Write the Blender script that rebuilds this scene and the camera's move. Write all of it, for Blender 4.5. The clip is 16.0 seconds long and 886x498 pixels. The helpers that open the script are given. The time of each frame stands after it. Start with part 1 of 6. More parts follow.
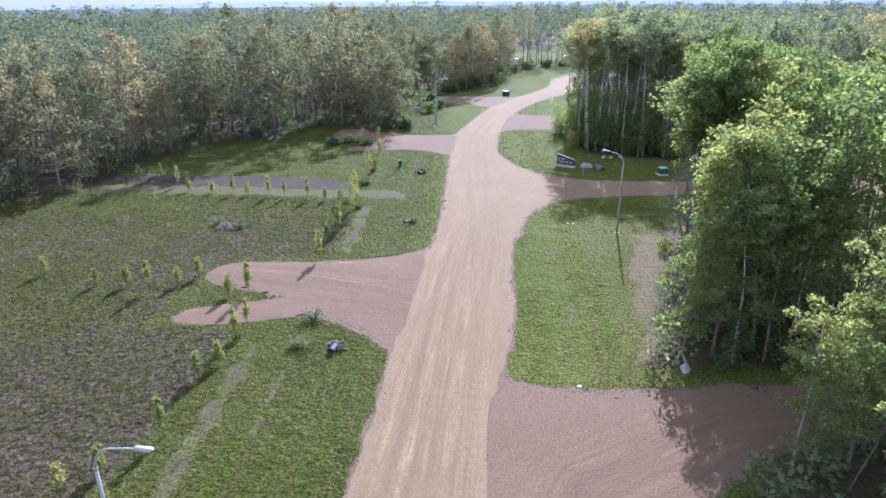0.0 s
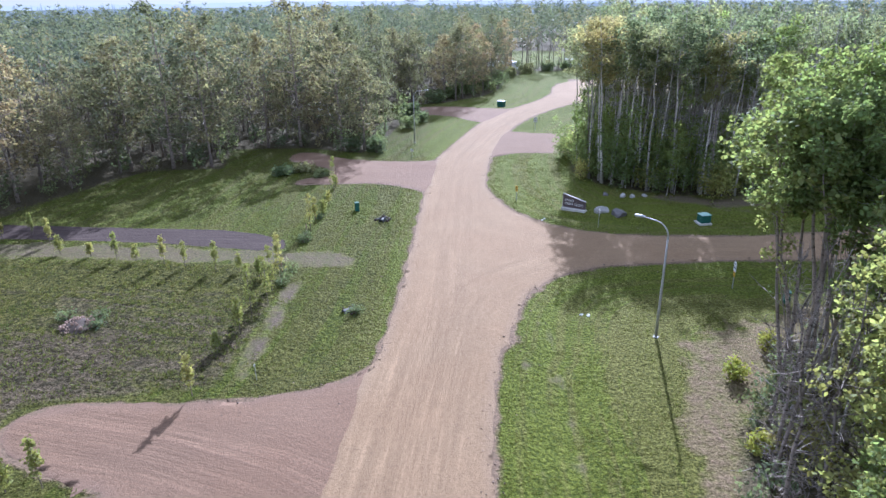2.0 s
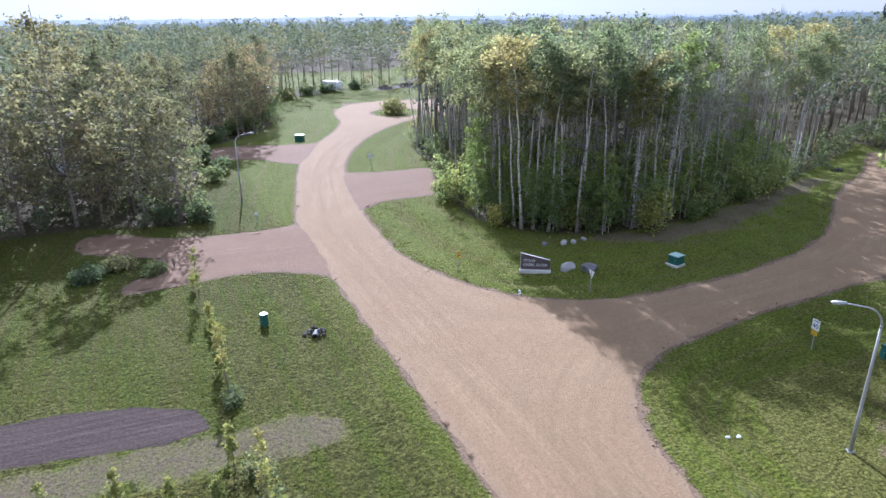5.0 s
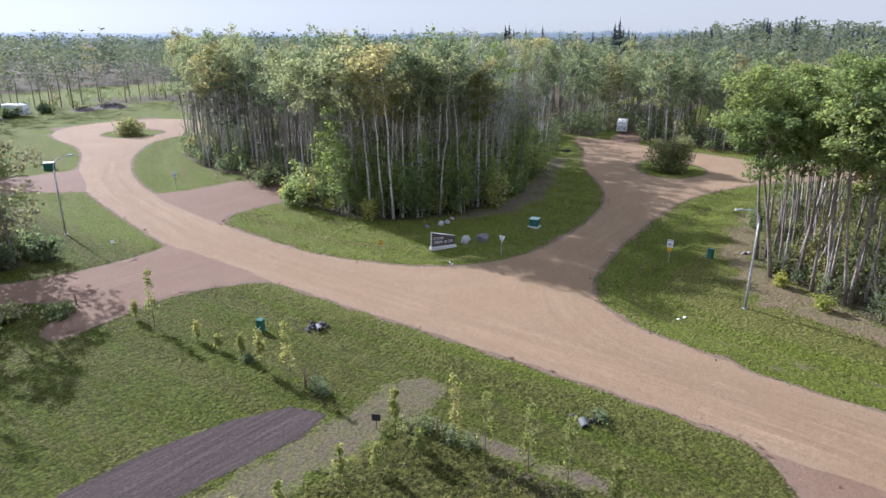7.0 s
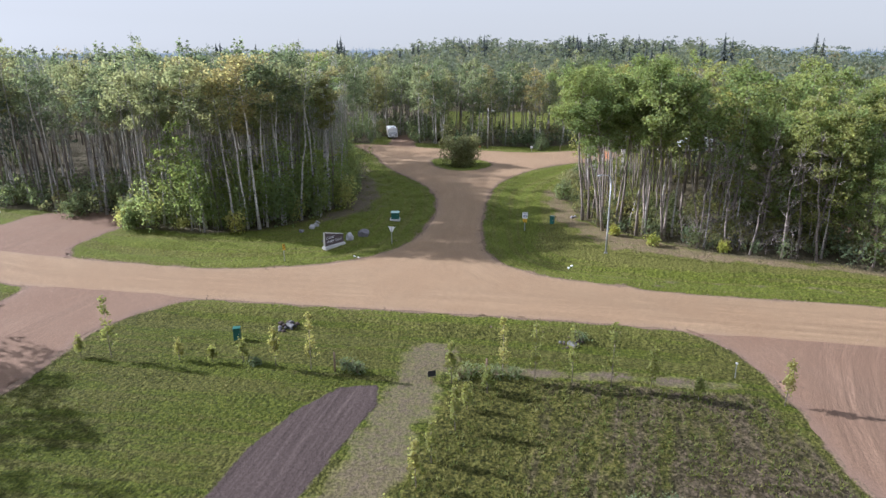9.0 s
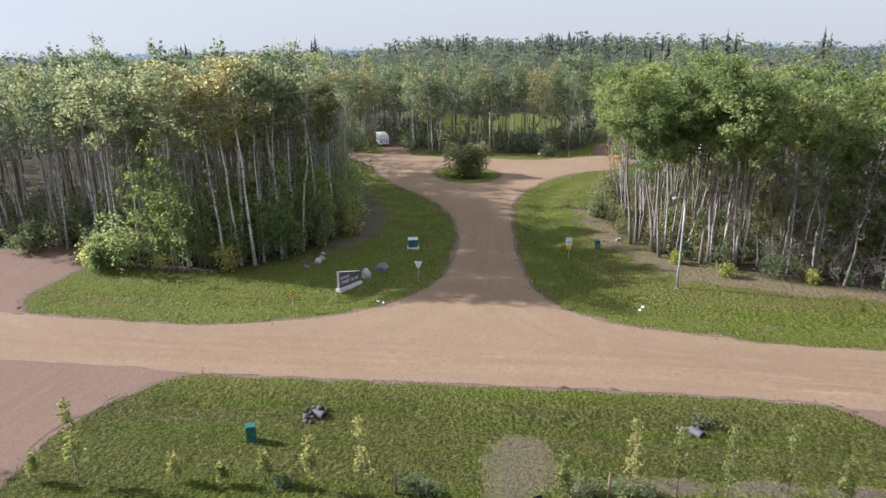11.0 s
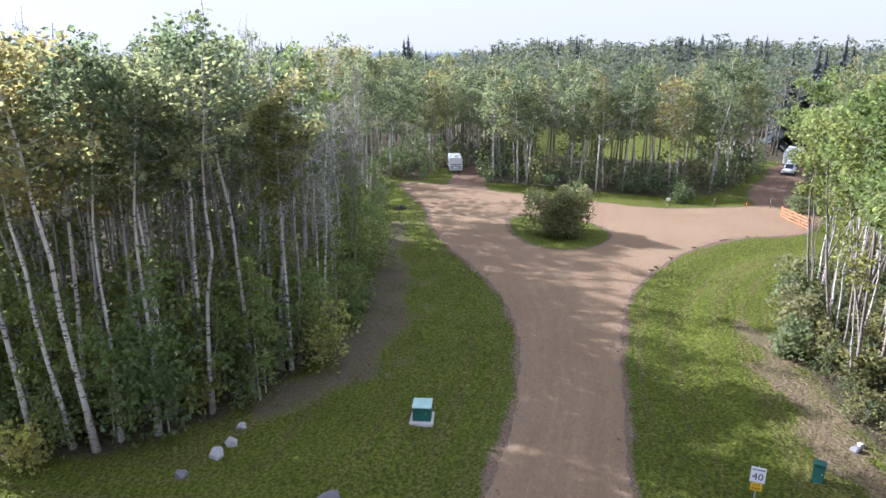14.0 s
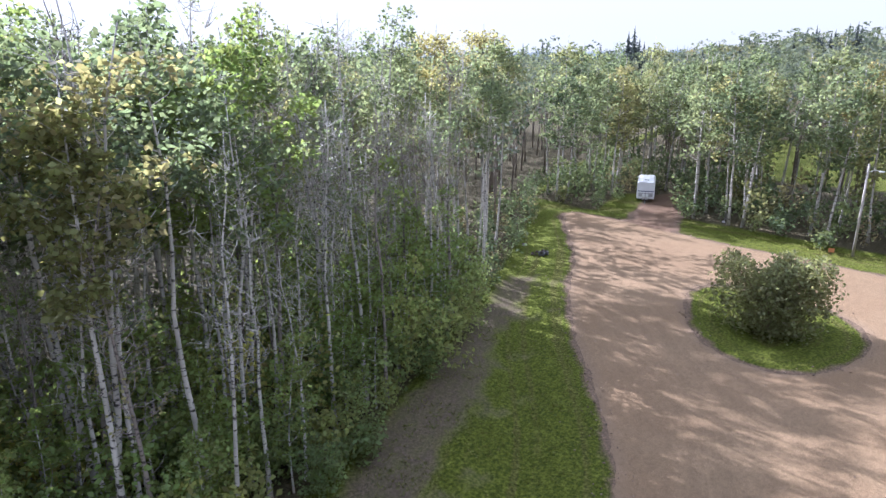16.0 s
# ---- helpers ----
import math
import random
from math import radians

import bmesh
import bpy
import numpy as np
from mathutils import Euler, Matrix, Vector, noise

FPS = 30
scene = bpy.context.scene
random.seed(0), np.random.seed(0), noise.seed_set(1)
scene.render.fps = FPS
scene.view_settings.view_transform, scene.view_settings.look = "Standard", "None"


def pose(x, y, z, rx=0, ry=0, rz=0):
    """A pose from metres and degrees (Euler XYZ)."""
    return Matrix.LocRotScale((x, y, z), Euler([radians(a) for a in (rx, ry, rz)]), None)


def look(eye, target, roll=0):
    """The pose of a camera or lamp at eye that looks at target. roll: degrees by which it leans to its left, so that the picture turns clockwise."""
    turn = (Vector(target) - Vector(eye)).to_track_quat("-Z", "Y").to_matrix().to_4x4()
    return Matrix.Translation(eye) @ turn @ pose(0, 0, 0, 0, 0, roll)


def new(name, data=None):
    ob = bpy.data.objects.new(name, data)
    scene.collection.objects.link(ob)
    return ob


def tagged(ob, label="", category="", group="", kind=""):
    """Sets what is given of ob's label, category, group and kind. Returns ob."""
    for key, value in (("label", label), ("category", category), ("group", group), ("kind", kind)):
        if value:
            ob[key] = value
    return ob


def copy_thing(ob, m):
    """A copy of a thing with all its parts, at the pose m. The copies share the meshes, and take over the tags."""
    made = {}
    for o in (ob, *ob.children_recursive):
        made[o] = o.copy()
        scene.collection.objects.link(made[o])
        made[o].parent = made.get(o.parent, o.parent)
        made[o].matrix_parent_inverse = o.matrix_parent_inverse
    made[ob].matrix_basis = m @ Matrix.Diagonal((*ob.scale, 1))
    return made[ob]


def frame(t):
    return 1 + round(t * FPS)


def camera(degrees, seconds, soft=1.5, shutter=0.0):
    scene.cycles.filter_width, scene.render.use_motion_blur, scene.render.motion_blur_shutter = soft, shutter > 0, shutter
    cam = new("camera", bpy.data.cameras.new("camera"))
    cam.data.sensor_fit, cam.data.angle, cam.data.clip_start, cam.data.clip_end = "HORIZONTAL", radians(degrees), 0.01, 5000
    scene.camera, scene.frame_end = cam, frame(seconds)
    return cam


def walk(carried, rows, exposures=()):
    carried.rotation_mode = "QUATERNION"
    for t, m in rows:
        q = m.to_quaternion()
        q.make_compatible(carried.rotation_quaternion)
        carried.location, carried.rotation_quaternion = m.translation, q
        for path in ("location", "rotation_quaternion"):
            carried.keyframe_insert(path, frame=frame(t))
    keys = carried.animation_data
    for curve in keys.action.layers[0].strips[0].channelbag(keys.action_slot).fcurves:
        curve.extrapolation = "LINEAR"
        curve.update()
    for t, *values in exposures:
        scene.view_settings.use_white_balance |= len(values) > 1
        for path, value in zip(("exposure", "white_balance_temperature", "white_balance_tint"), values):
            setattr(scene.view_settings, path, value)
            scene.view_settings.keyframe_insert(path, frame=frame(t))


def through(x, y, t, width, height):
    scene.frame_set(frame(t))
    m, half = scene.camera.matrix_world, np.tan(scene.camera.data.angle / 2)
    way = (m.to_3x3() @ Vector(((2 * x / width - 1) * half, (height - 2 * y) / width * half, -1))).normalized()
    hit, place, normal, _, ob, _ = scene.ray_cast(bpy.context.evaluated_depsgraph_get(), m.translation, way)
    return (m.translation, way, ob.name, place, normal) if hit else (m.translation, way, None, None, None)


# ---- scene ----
cam = camera(69.2, 16.0)
PATH = [
    (0, (2.908, 2.097, 22.406), (2.2679, 20.7292, 15.1651), -0.50),
    (0.5, (3.233, 7.921, 22.072), (2.6229, 26.5426, 14.8014), -0.30),
    (1, (3.631, 13.714, 21.735), (3.0108, 32.3387, 14.4732), -0.40),
    (1.5, (4.618, 19.574, 21.629), (3.9679, 38.1979, 14.3675), -0.50),
    (2, (5.575, 25.480, 21.611), (4.8952, 44.1043, 14.3532), -0.70),
    (2.5, (5.602, 30.926, 21.716), (4.8521, 49.5547, 14.4765), -0.80),
    (3, (4.094, 35.040, 21.629), (3.4241, 53.6679, 14.3798), -0.80),
    (3.5, (1.407, 38.556, 21.641), (2.3571, 57.1788, 14.4099), -0.70),
    (4, (-2.540, 42.102, 21.672), (0.5794, 60.5185, 14.5234), -0.70),
    (4.2, (-4.584, 43.589, 21.669), (-0.3726, 61.8050, 14.5667), -0.80),
    (4.7, (-9.132, 46.676, 21.595), (-2.5897, 64.3999, 14.5972), -0.73),
    (5.2, (-14.121, 49.037, 21.388), (-5.3041, 65.8720, 14.5155), -0.46),
    (5.8, (-20.488, 51.527, 21.085), (-9.1388, 66.7814, 14.3767), -0.08),
    (6.3, (-25.941, 53.825, 20.887), (-12.7499, 67.3462, 14.3164), 0.10),
    (6.5, (-28.314, 54.905, 20.895), (-14.3437, 67.6352, 14.3549), 0.10),
    (7, (-33.595, 57.409, 20.688), (-18.0410, 68.2418, 14.3064), 0.20),
    (7.5, (-38.591, 60.413, 20.315), (-21.6887, 69.1442, 14.1442), 0.20),
    (8, (-42.720, 64.224, 19.955), (-24.7890, 70.7043, 13.9147), 0.00),
    (8.5, (-44.937, 68.095, 19.794), (-26.3578, 72.5148, 13.8543), -0.10),
    (8.7, (-45.227, 69.569, 19.747), (-26.4924, 73.3199, 13.8355), -0.10),
    (9.2, (-46.139, 73.085, 19.681), (-27.0331, 75.4254, 13.8120), -0.25),
    (9.7, (-45.276, 75.902, 19.724), (-26.1040, 77.6843, 13.8308), -0.49),
    (10.3, (-41.868, 78.155, 19.795), (-22.7996, 79.9198, 13.8603), -0.71),
    (10.8, (-37.023, 78.922, 19.769), (-18.0139, 80.8219, 13.8493), -0.70),
    (11, (-34.961, 79.275, 19.773), (-15.9452, 81.2046, 13.8843), -0.80),
    (11.5, (-28.952, 79.216, 19.634), (-9.9298, 81.2262, 13.7933), -0.50),
    (12, (-23.232, 78.656, 19.576), (-4.2091, 80.7163, 13.7551), -0.30),
    (12.5, (-17.413, 78.050, 19.543), (1.6152, 80.1498, 13.7535), -0.10),
    (13, (-11.380, 77.960, 19.411), (7.6492, 80.0499, 13.6212), 0.20),
    (13.5, (-5.412, 78.712, 19.123), (13.4680, 81.9320, 13.3630), 0.20),
    (14, (0.528, 79.878, 18.777), (19.0048, 84.9299, 13.0249), 0.30),
    (14.5, (6.385, 80.761, 18.433), (24.2920, 87.5898, 12.7140), 0.10),
    (15, (13.208, 81.248, 18.290), (30.3643, 89.7761, 12.5512), -0.30),
    (15.5, (19.533, 80.940, 18.207), (35.8362, 91.0020, 12.4659), -0.40),
    (16, (25.025, 79.880, 17.878), (40.4936, 91.1790, 12.1285), -0.50),
]
EXPOSURES = [(0.0, 1.4, 4800, 22), (4.0, 1.42, 4850, 22), (7.0, 1.22, 5150, 21), (12.0, 1.25, 5350, 20), (14.0, 1.64, 5150, 23), (16.0, 1.74, 5100, 24)]
walk(cam, [(t, look(eye, target, roll)) for t, eye, target, roll in PATH], EXPOSURES)

# ---- light ----
SUN_EL, SUN_AZ = radians(29.5), radians(10)
sun_way = Vector((math.sin(SUN_AZ) * math.cos(SUN_EL), math.cos(SUN_AZ) * math.cos(SUN_EL), math.sin(SUN_EL)))
world = bpy.data.worlds.new("hazy_sky")
scene.world = world
world.use_nodes = True
wn = world.node_tree.nodes
wn.clear()
sky = wn.new("ShaderNodeTexSky")
sky.sky_type, sky.sun_disc = "NISHITA", False
sky.sun_elevation, sky.sun_rotation = SUN_EL, SUN_AZ
sky.air_density, sky.dust_density, sky.ozone_density = 1.0, 1.0, 1.5
back = wn.new("ShaderNodeBackground")
back.inputs["Strength"].default_value = 0.094
wout = wn.new("ShaderNodeOutputWorld")
pale = wn.new("ShaderNodeHueSaturation")
pale.inputs["Saturation"].default_value = 0.05
world.node_tree.links.new(sky.outputs[0], pale.inputs["Color"])
veil = wn.new("ShaderNodeMix")
veil.data_type = "RGBA"
veil.inputs["Factor"].default_value = 0.9
aloft = wn.new("ShaderNodeSeparateXYZ")
world.node_tree.links.new(wn.new("ShaderNodeTexCoord").outputs["Generated"], aloft.inputs[0])
smoke = wn.new("ShaderNodeValToRGB")
smoke.color_ramp.elements[0].position, smoke.color_ramp.elements[0].color = 0.05, (0.56, 0.55, 0.462, 1)
smoke.color_ramp.elements[1].position, smoke.color_ramp.elements[1].color = 0.75, (0.92, 0.96, 1.0, 1)
world.node_tree.links.new(aloft.outputs[2], smoke.inputs[0])
thick = wn.new("ShaderNodeVectorMath")
thick.operation = "SCALE"
thick.inputs["Scale"].default_value = 5.5
world.node_tree.links.new(smoke.outputs[0], thick.inputs[0])
world.node_tree.links.new(thick.outputs[0], veil.inputs[7])
world.node_tree.links.new(pale.outputs[0], veil.inputs[6])
world.node_tree.links.new(veil.outputs[2], back.inputs[0])
world.node_tree.links.new(back.outputs[0], wout.inputs[0])
sun = new("sun", bpy.data.lights.new("sun", "SUN"))
sun.data.energy, sun.data.angle, sun.data.color = 5.0, radians(0.6), (1.0, 0.93, 0.82)
sun.matrix_world = look((0, 0, 60), Vector((0, 0, 60)) - sun_way)


# ---- materials ----
class Nodes:
    """Short forms for a node material."""

    def __init__(self, name):
        self.mat = bpy.data.materials.new(name)
        self.mat.use_nodes = True
        self.tree = self.mat.node_tree
        self.tree.nodes.clear()
        self.out = self.tree.nodes.new("ShaderNodeOutputMaterial")

    def put(self, socket, value):
        if isinstance(value, bpy.types.NodeSocket):
            self.tree.links.new(value, socket)
        elif isinstance(value, (tuple, list)) and len(value) == 3 and socket.type == "RGBA":
            socket.default_value = (*value, 1)
        else:
            socket.default_value = value

    def coords(self, kind="Object"):
        if kind == "World":
            return self.tree.nodes.new("ShaderNodeNewGeometry").outputs["Position"]
        return self.tree.nodes.new("ShaderNodeTexCoord").outputs[kind]

    def noise(self, scale, detail=3, vector=None, rough=0.55):
        n = self.tree.nodes.new("ShaderNodeTexNoise")
        n.inputs["Scale"].default_value, n.inputs["Detail"].default_value, n.inputs["Roughness"].default_value = scale, detail, rough
        if vector is not None:
            self.tree.links.new(vector, n.inputs["Vector"])
        return n.outputs["Fac"]

    def scaled(self, vector, by):
        n = self.tree.nodes.new("ShaderNodeVectorMath")
        n.operation = "MULTIPLY"
        self.tree.links.new(vector, n.inputs[0])
        n.inputs[1].default_value = by
        return n.outputs[0]

    def turned(self, vector, angle):
        n = self.tree.nodes.new("ShaderNodeVectorRotate")
        n.rotation_type = "Z_AXIS"
        n.inputs["Angle"].default_value = angle
        self.tree.links.new(vector, n.inputs["Vector"])
        return n.outputs[0]

    def attr(self, name, vector=False):
        n = self.tree.nodes.new("ShaderNodeAttribute")
        n.attribute_name = name
        return n.outputs["Vector" if vector else "Fac"]

    def mathop(self, op, a, b=0.0):
        n = self.tree.nodes.new("ShaderNodeMath")
        n.operation = op
        self.put(n.inputs[0], a)
        self.put(n.inputs[1], b)
        return n.outputs[0]

    def span(self, value, lo, hi, a=0.0, b=1.0):
        n = self.tree.nodes.new("ShaderNodeMapRange")
        n.inputs[1].default_value, n.inputs[2].default_value, n.inputs[3].default_value, n.inputs[4].default_value = lo, hi, a, b
        self.tree.links.new(value, n.inputs[0])
        return n.outputs[0]

    def mix(self, fac, a, b, mode="MIX"):
        n = self.tree.nodes.new("ShaderNodeMix")
        n.data_type, n.blend_type = "RGBA", mode
        self.put(n.inputs["Factor"], fac)
        self.put(n.inputs[6], a)
        self.put(n.inputs[7], b)
        return n.outputs[2]

    def ramp(self, fac, stops):
        n = self.tree.nodes.new("ShaderNodeValToRGB")
        while len(n.color_ramp.elements) < len(stops):
            n.color_ramp.elements.new(0.5)
        for e, (at, c) in zip(n.color_ramp.elements, stops):
            e.position, e.color = at, (*c, 1)
        self.tree.links.new(fac, n.inputs[0])
        return n.outputs[0]

    def bump(self, height, strength=0.3, distance=0.05):
        n = self.tree.nodes.new("ShaderNodeBump")
        n.inputs["Strength"].default_value, n.inputs["Distance"].default_value = strength, distance
        self.tree.links.new(height, n.inputs["Height"])
        return n.outputs[0]

    def principled(self, color, rough=0.8, metal=0.0, normal=None, spec=0.3):
        n = self.tree.nodes.new("ShaderNodeBsdfPrincipled")
        self.put(n.inputs["Base Color"], color)
        self.put(n.inputs["Roughness"], rough)
        self.put(n.inputs["Metallic"], metal)
        n.inputs["Specular IOR Level"].default_value = spec
        if normal is not None:
            self.tree.links.new(normal, n.inputs["Normal"])
        return n.outputs[0]

    def done(self, shader):
        self.tree.links.new(shader, self.out.inputs["Surface"])
        return self.mat


def plain_material(name, color, rough=0.6, metal=0.0, grain=8.0, vary=0.25, bump=0.15):
    """Paint, metal, wood or stone with stains at two scales and a fine relief."""
    n = Nodes(name)
    big, small = n.noise(grain * 0.2, 3, n.coords()), n.noise(grain * 3, 4, n.coords())
    f = n.mathop("ADD", n.mathop("MULTIPLY", big, 0.6), n.mathop("MULTIPLY", small, 0.4))
    dark = tuple(c * (1 - vary) for c in color)
    light = tuple(min(1.0, c * (1 + vary * 0.6)) for c in color)
    col = n.ramp(f, [(0.32, dark), (0.68, light)])
    return n.done(n.principled(col, n.span(small, 0.3, 0.7, rough * 0.85, min(1, rough * 1.15)), metal, n.bump(small, bump, 0.02)))


def leaf_material(name, stops, through=0.58, tint=False, spread=0.25):
    """Leaves: colours that vary from tree to tree and from leaf to leaf, with light coming through."""
    n = Nodes(name)
    if tint:
        who = n.attr("tint")
    else:
        who = n.tree.nodes.new("ShaderNodeObjectInfo").outputs["Random"]
    col = n.ramp(who, [(at, (r * 1.04, g, b * 1.1)) for at, (r, g, b) in stops])
    leaf = n.tree.nodes.new("ShaderNodeNewGeometry").outputs["Random Per Island"]
    patch = n.noise(0.55, 2, n.coords("World"))
    f = n.mathop("ADD", n.mathop("MULTIPLY", leaf, 0.6), n.mathop("MULTIPLY", patch, 0.4))
    val = n.span(f, 0.2, 0.8, 1 - spread, 1 + spread)
    hsv = n.tree.nodes.new("ShaderNodeHueSaturation")
    n.tree.links.new(col, hsv.inputs["Color"])
    n.tree.links.new(val, hsv.inputs["Value"])
    n.tree.links.new(n.span(leaf, 0, 1, 0.48, 0.52), hsv.inputs["Hue"])
    face = n.principled(hsv.outputs[0], 0.7, 0, None, 0.2)
    glow = n.tree.nodes.new("ShaderNodeBsdfTranslucent")
    warm = n.mix(1.0, hsv.outputs[0], (1.34, 1.32, 0.92), "MULTIPLY")
    n.tree.links.new(warm, glow.inputs["Color"])
    both = n.tree.nodes.new("ShaderNodeMixShader")
    both.inputs[0].default_value = through
    n.tree.links.new(face, both.inputs[1])
    n.tree.links.new(glow.outputs[0], both.inputs[2])
    return n.done(both.outputs[0])


def bark_material(name, pale, dark, marks):
    n = Nodes(name)
    where = n.coords()
    who = n.tree.nodes.new("ShaderNodeObjectInfo").outputs["Random"]
    bands = n.noise(1.0, 3, n.scaled(where, (3, 3, 8)))
    stain = n.noise(0.45, 3, where)
    col = n.mix(n.span(who, 0, 1, 0.0, 0.75), pale, tuple(c * 0.5 for c in pale))
    col = n.mix(n.span(stain, 0.38, 0.62, 0.0, 0.8), col, tuple(c * 0.45 for c in pale))
    col = n.mix(n.span(bands, marks, marks + 0.06), col, dark)
    return n.done(n.principled(col, 0.8, 0, n.bump(bands, 0.4, 0.03), 0.2))


def ground_material():
    """Mown grass, weedy field, bare soil, litter under trees, gravel along the roads."""
    n = Nodes("grass_and_soil")
    w = n.coords("World")
    fine, mid, big = n.noise(5.5, 5, w, 0.75), n.noise(1.3, 4, w, 0.65), n.noise(0.16, 3, w)
    blade = n.noise(22, 2, w, 0.8)
    lush = n.ramp(fine, [(0.395, (0.0499, 0.0632, 0.0086)), (0.5, (0.102, 0.1204, 0.0144)), (0.605, (0.1737, 0.1902, 0.0274))])
    dry = n.ramp(fine, [(0.402, (0.057, 0.0557, 0.0126)), (0.5, (0.1179, 0.1148, 0.0264)), (0.598, (0.2017, 0.1914, 0.0503))])
    weed = n.ramp(fine, [(0.41, (0.0487, 0.0541, 0.0113)), (0.5, (0.126, 0.1233, 0.0246)), (0.598, (0.2352, 0.2084, 0.0564))])
    soil = n.ramp(fine, [(0.37, (0.06, 0.047, 0.028)), (0.63, (0.25, 0.19, 0.125))])
    dust = n.mathop("ADD", n.mathop("MULTIPLY", fine, 0.45), n.mathop("MULTIPLY", blade, 0.55))
    clay = n.ramp(dust, [(0.38, (0.11, 0.074, 0.05)), (0.5, (0.175, 0.121, 0.084)), (0.62, (0.24, 0.17, 0.12))])
    hoed = n.noise(1.0, 4, n.scaled(n.turned(w, 0.07), (0.14, 3.6, 0)), 0.75)
    bed = n.ramp(n.mathop("ADD", n.mathop("MULTIPLY", fine, 0.5), n.mathop("MULTIPLY", hoed, 0.5)), [(0.36, (0.03, 0.022, 0.018)), (0.5, (0.054, 0.04, 0.034)), (0.64, (0.088, 0.067, 0.056))])
    litter = n.ramp(fine, [(0.37, (0.035, 0.034, 0.018)), (0.63, (0.13, 0.105, 0.06))])
    stony = n.ramp(fine, [(0.37, (0.09, 0.066, 0.044)), (0.63, (0.2, 0.138, 0.088))])
    mown = n.noise(1.0, 3, n.scaled(n.attr("lane", True), (1.05, 0.035, 0)), 0.6)
    soft = n.mathop("ADD", n.mathop("ADD", n.mathop("MULTIPLY", mid, 0.55), n.mathop("MULTIPLY", big, 0.45)), n.mathop("MULTIPLY", n.mathop("SUBTRACT", mown, 0.5), 1.9))
    soft = n.mathop("ADD", n.mathop("MULTIPLY", n.mathop("SUBTRACT", soft, 0.5), 1.7), 0.5)
    field = n.attr("field")
    col = n.mix(n.span(n.mathop("ADD", soft, n.attr("dry")), 0.5, 0.8), lush, dry)
    col = n.mix(n.span(mown, 0.5, 0.56, 0.0, 0.45), col, n.mix(0.35, dry, lush))
    rows = n.noise(1.0, 4, n.scaled(n.turned(w, 0.16), (0.1, 1.25, 0)), 0.65)
    bare = n.mathop("ADD", n.mathop("ADD", n.mathop("MULTIPLY", mid, 0.5), n.mathop("MULTIPLY", fine, 0.4)), n.mathop("ADD", n.mathop("MULTIPLY", big, 0.6), n.mathop("MULTIPLY", rows, 0.9)))
    fieldcol = n.mix(n.span(n.mathop("ADD", bare, n.attr("bare")), 1.08, 1.34), weed, soil)
    col = n.mix(n.span(n.mathop("ADD", field, n.mathop("MULTIPLY", mid, 0.6)), 0.65, 0.95), col, fieldcol)

    def cover(col, name, over, lo=0.62, hi=0.86):
        return n.mix(n.span(n.mathop("ADD", n.attr(name), n.mathop("MULTIPLY", n.mathop("ADD", mid, fine), 0.3)), lo, hi), col, over)

    col = n.mix(n.span(blade, 0.38, 0.68, 0.0, 0.5), col, (0.42, 0.46, 0.34), "MULTIPLY")
    clumps = n.noise(0.75, 4, w, 0.7)
    col = n.mix(n.mathop("MULTIPLY", n.span(clumps, 0.34, 0.6, 1.0, 0.0), n.span(n.attr("tufty"), 0.0, 1.0, 0.12, 0.6)), col, (0.55, 0.62, 0.48), "MULTIPLY")
    weeds = n.noise(2.6, 3, w, 0.6)
    col = n.mix(n.mathop("MULTIPLY", n.span(weeds, 0.49, 0.55), n.span(n.attr("tufty"), 0.0, 1.0, 0.06, 0.9)), col, (0.46, 0.48, 0.36), "MULTIPLY")
    col = cover(col, "worn", clay, 0.6, 0.84)
    col = cover(col, "track", n.ramp(dust, [(0.38, (0.045, 0.034, 0.024)), (0.5, (0.085, 0.063, 0.046)), (0.62, (0.15, 0.114, 0.084))]), 0.56, 0.86)
    col = cover(col, "litter", litter)
    col = cover(col, "bed", bed, 0.74, 0.84)
    col = cover(col, "stony", stony)
    height = n.mathop("ADD", n.mathop("ADD", n.mathop("MULTIPLY", mid, 0.7), fine), n.mathop("ADD", n.mathop("MULTIPLY", weeds, 1.3), n.mathop("MULTIPLY", clumps, 1.2)))
    relief = n.bump(height, 1.0, 0.45)
    n.put(relief.node.inputs["Strength"], n.span(n.mathop("MAXIMUM", n.attr("bed"), n.mathop("MAXIMUM", n.mathop("MAXIMUM", n.attr("worn"), n.mathop("MULTIPLY", n.attr("track"), 1.5)), n.attr("stony"))), 0.4, 0.6, 1.0, 0.3))
    n.put(relief.node.inputs["Distance"], n.span(n.attr("tufty"), 0.0, 1.0, 0.16, 0.55))
    return n.done(n.principled(col, 0.95, 0, relief, 0.1))


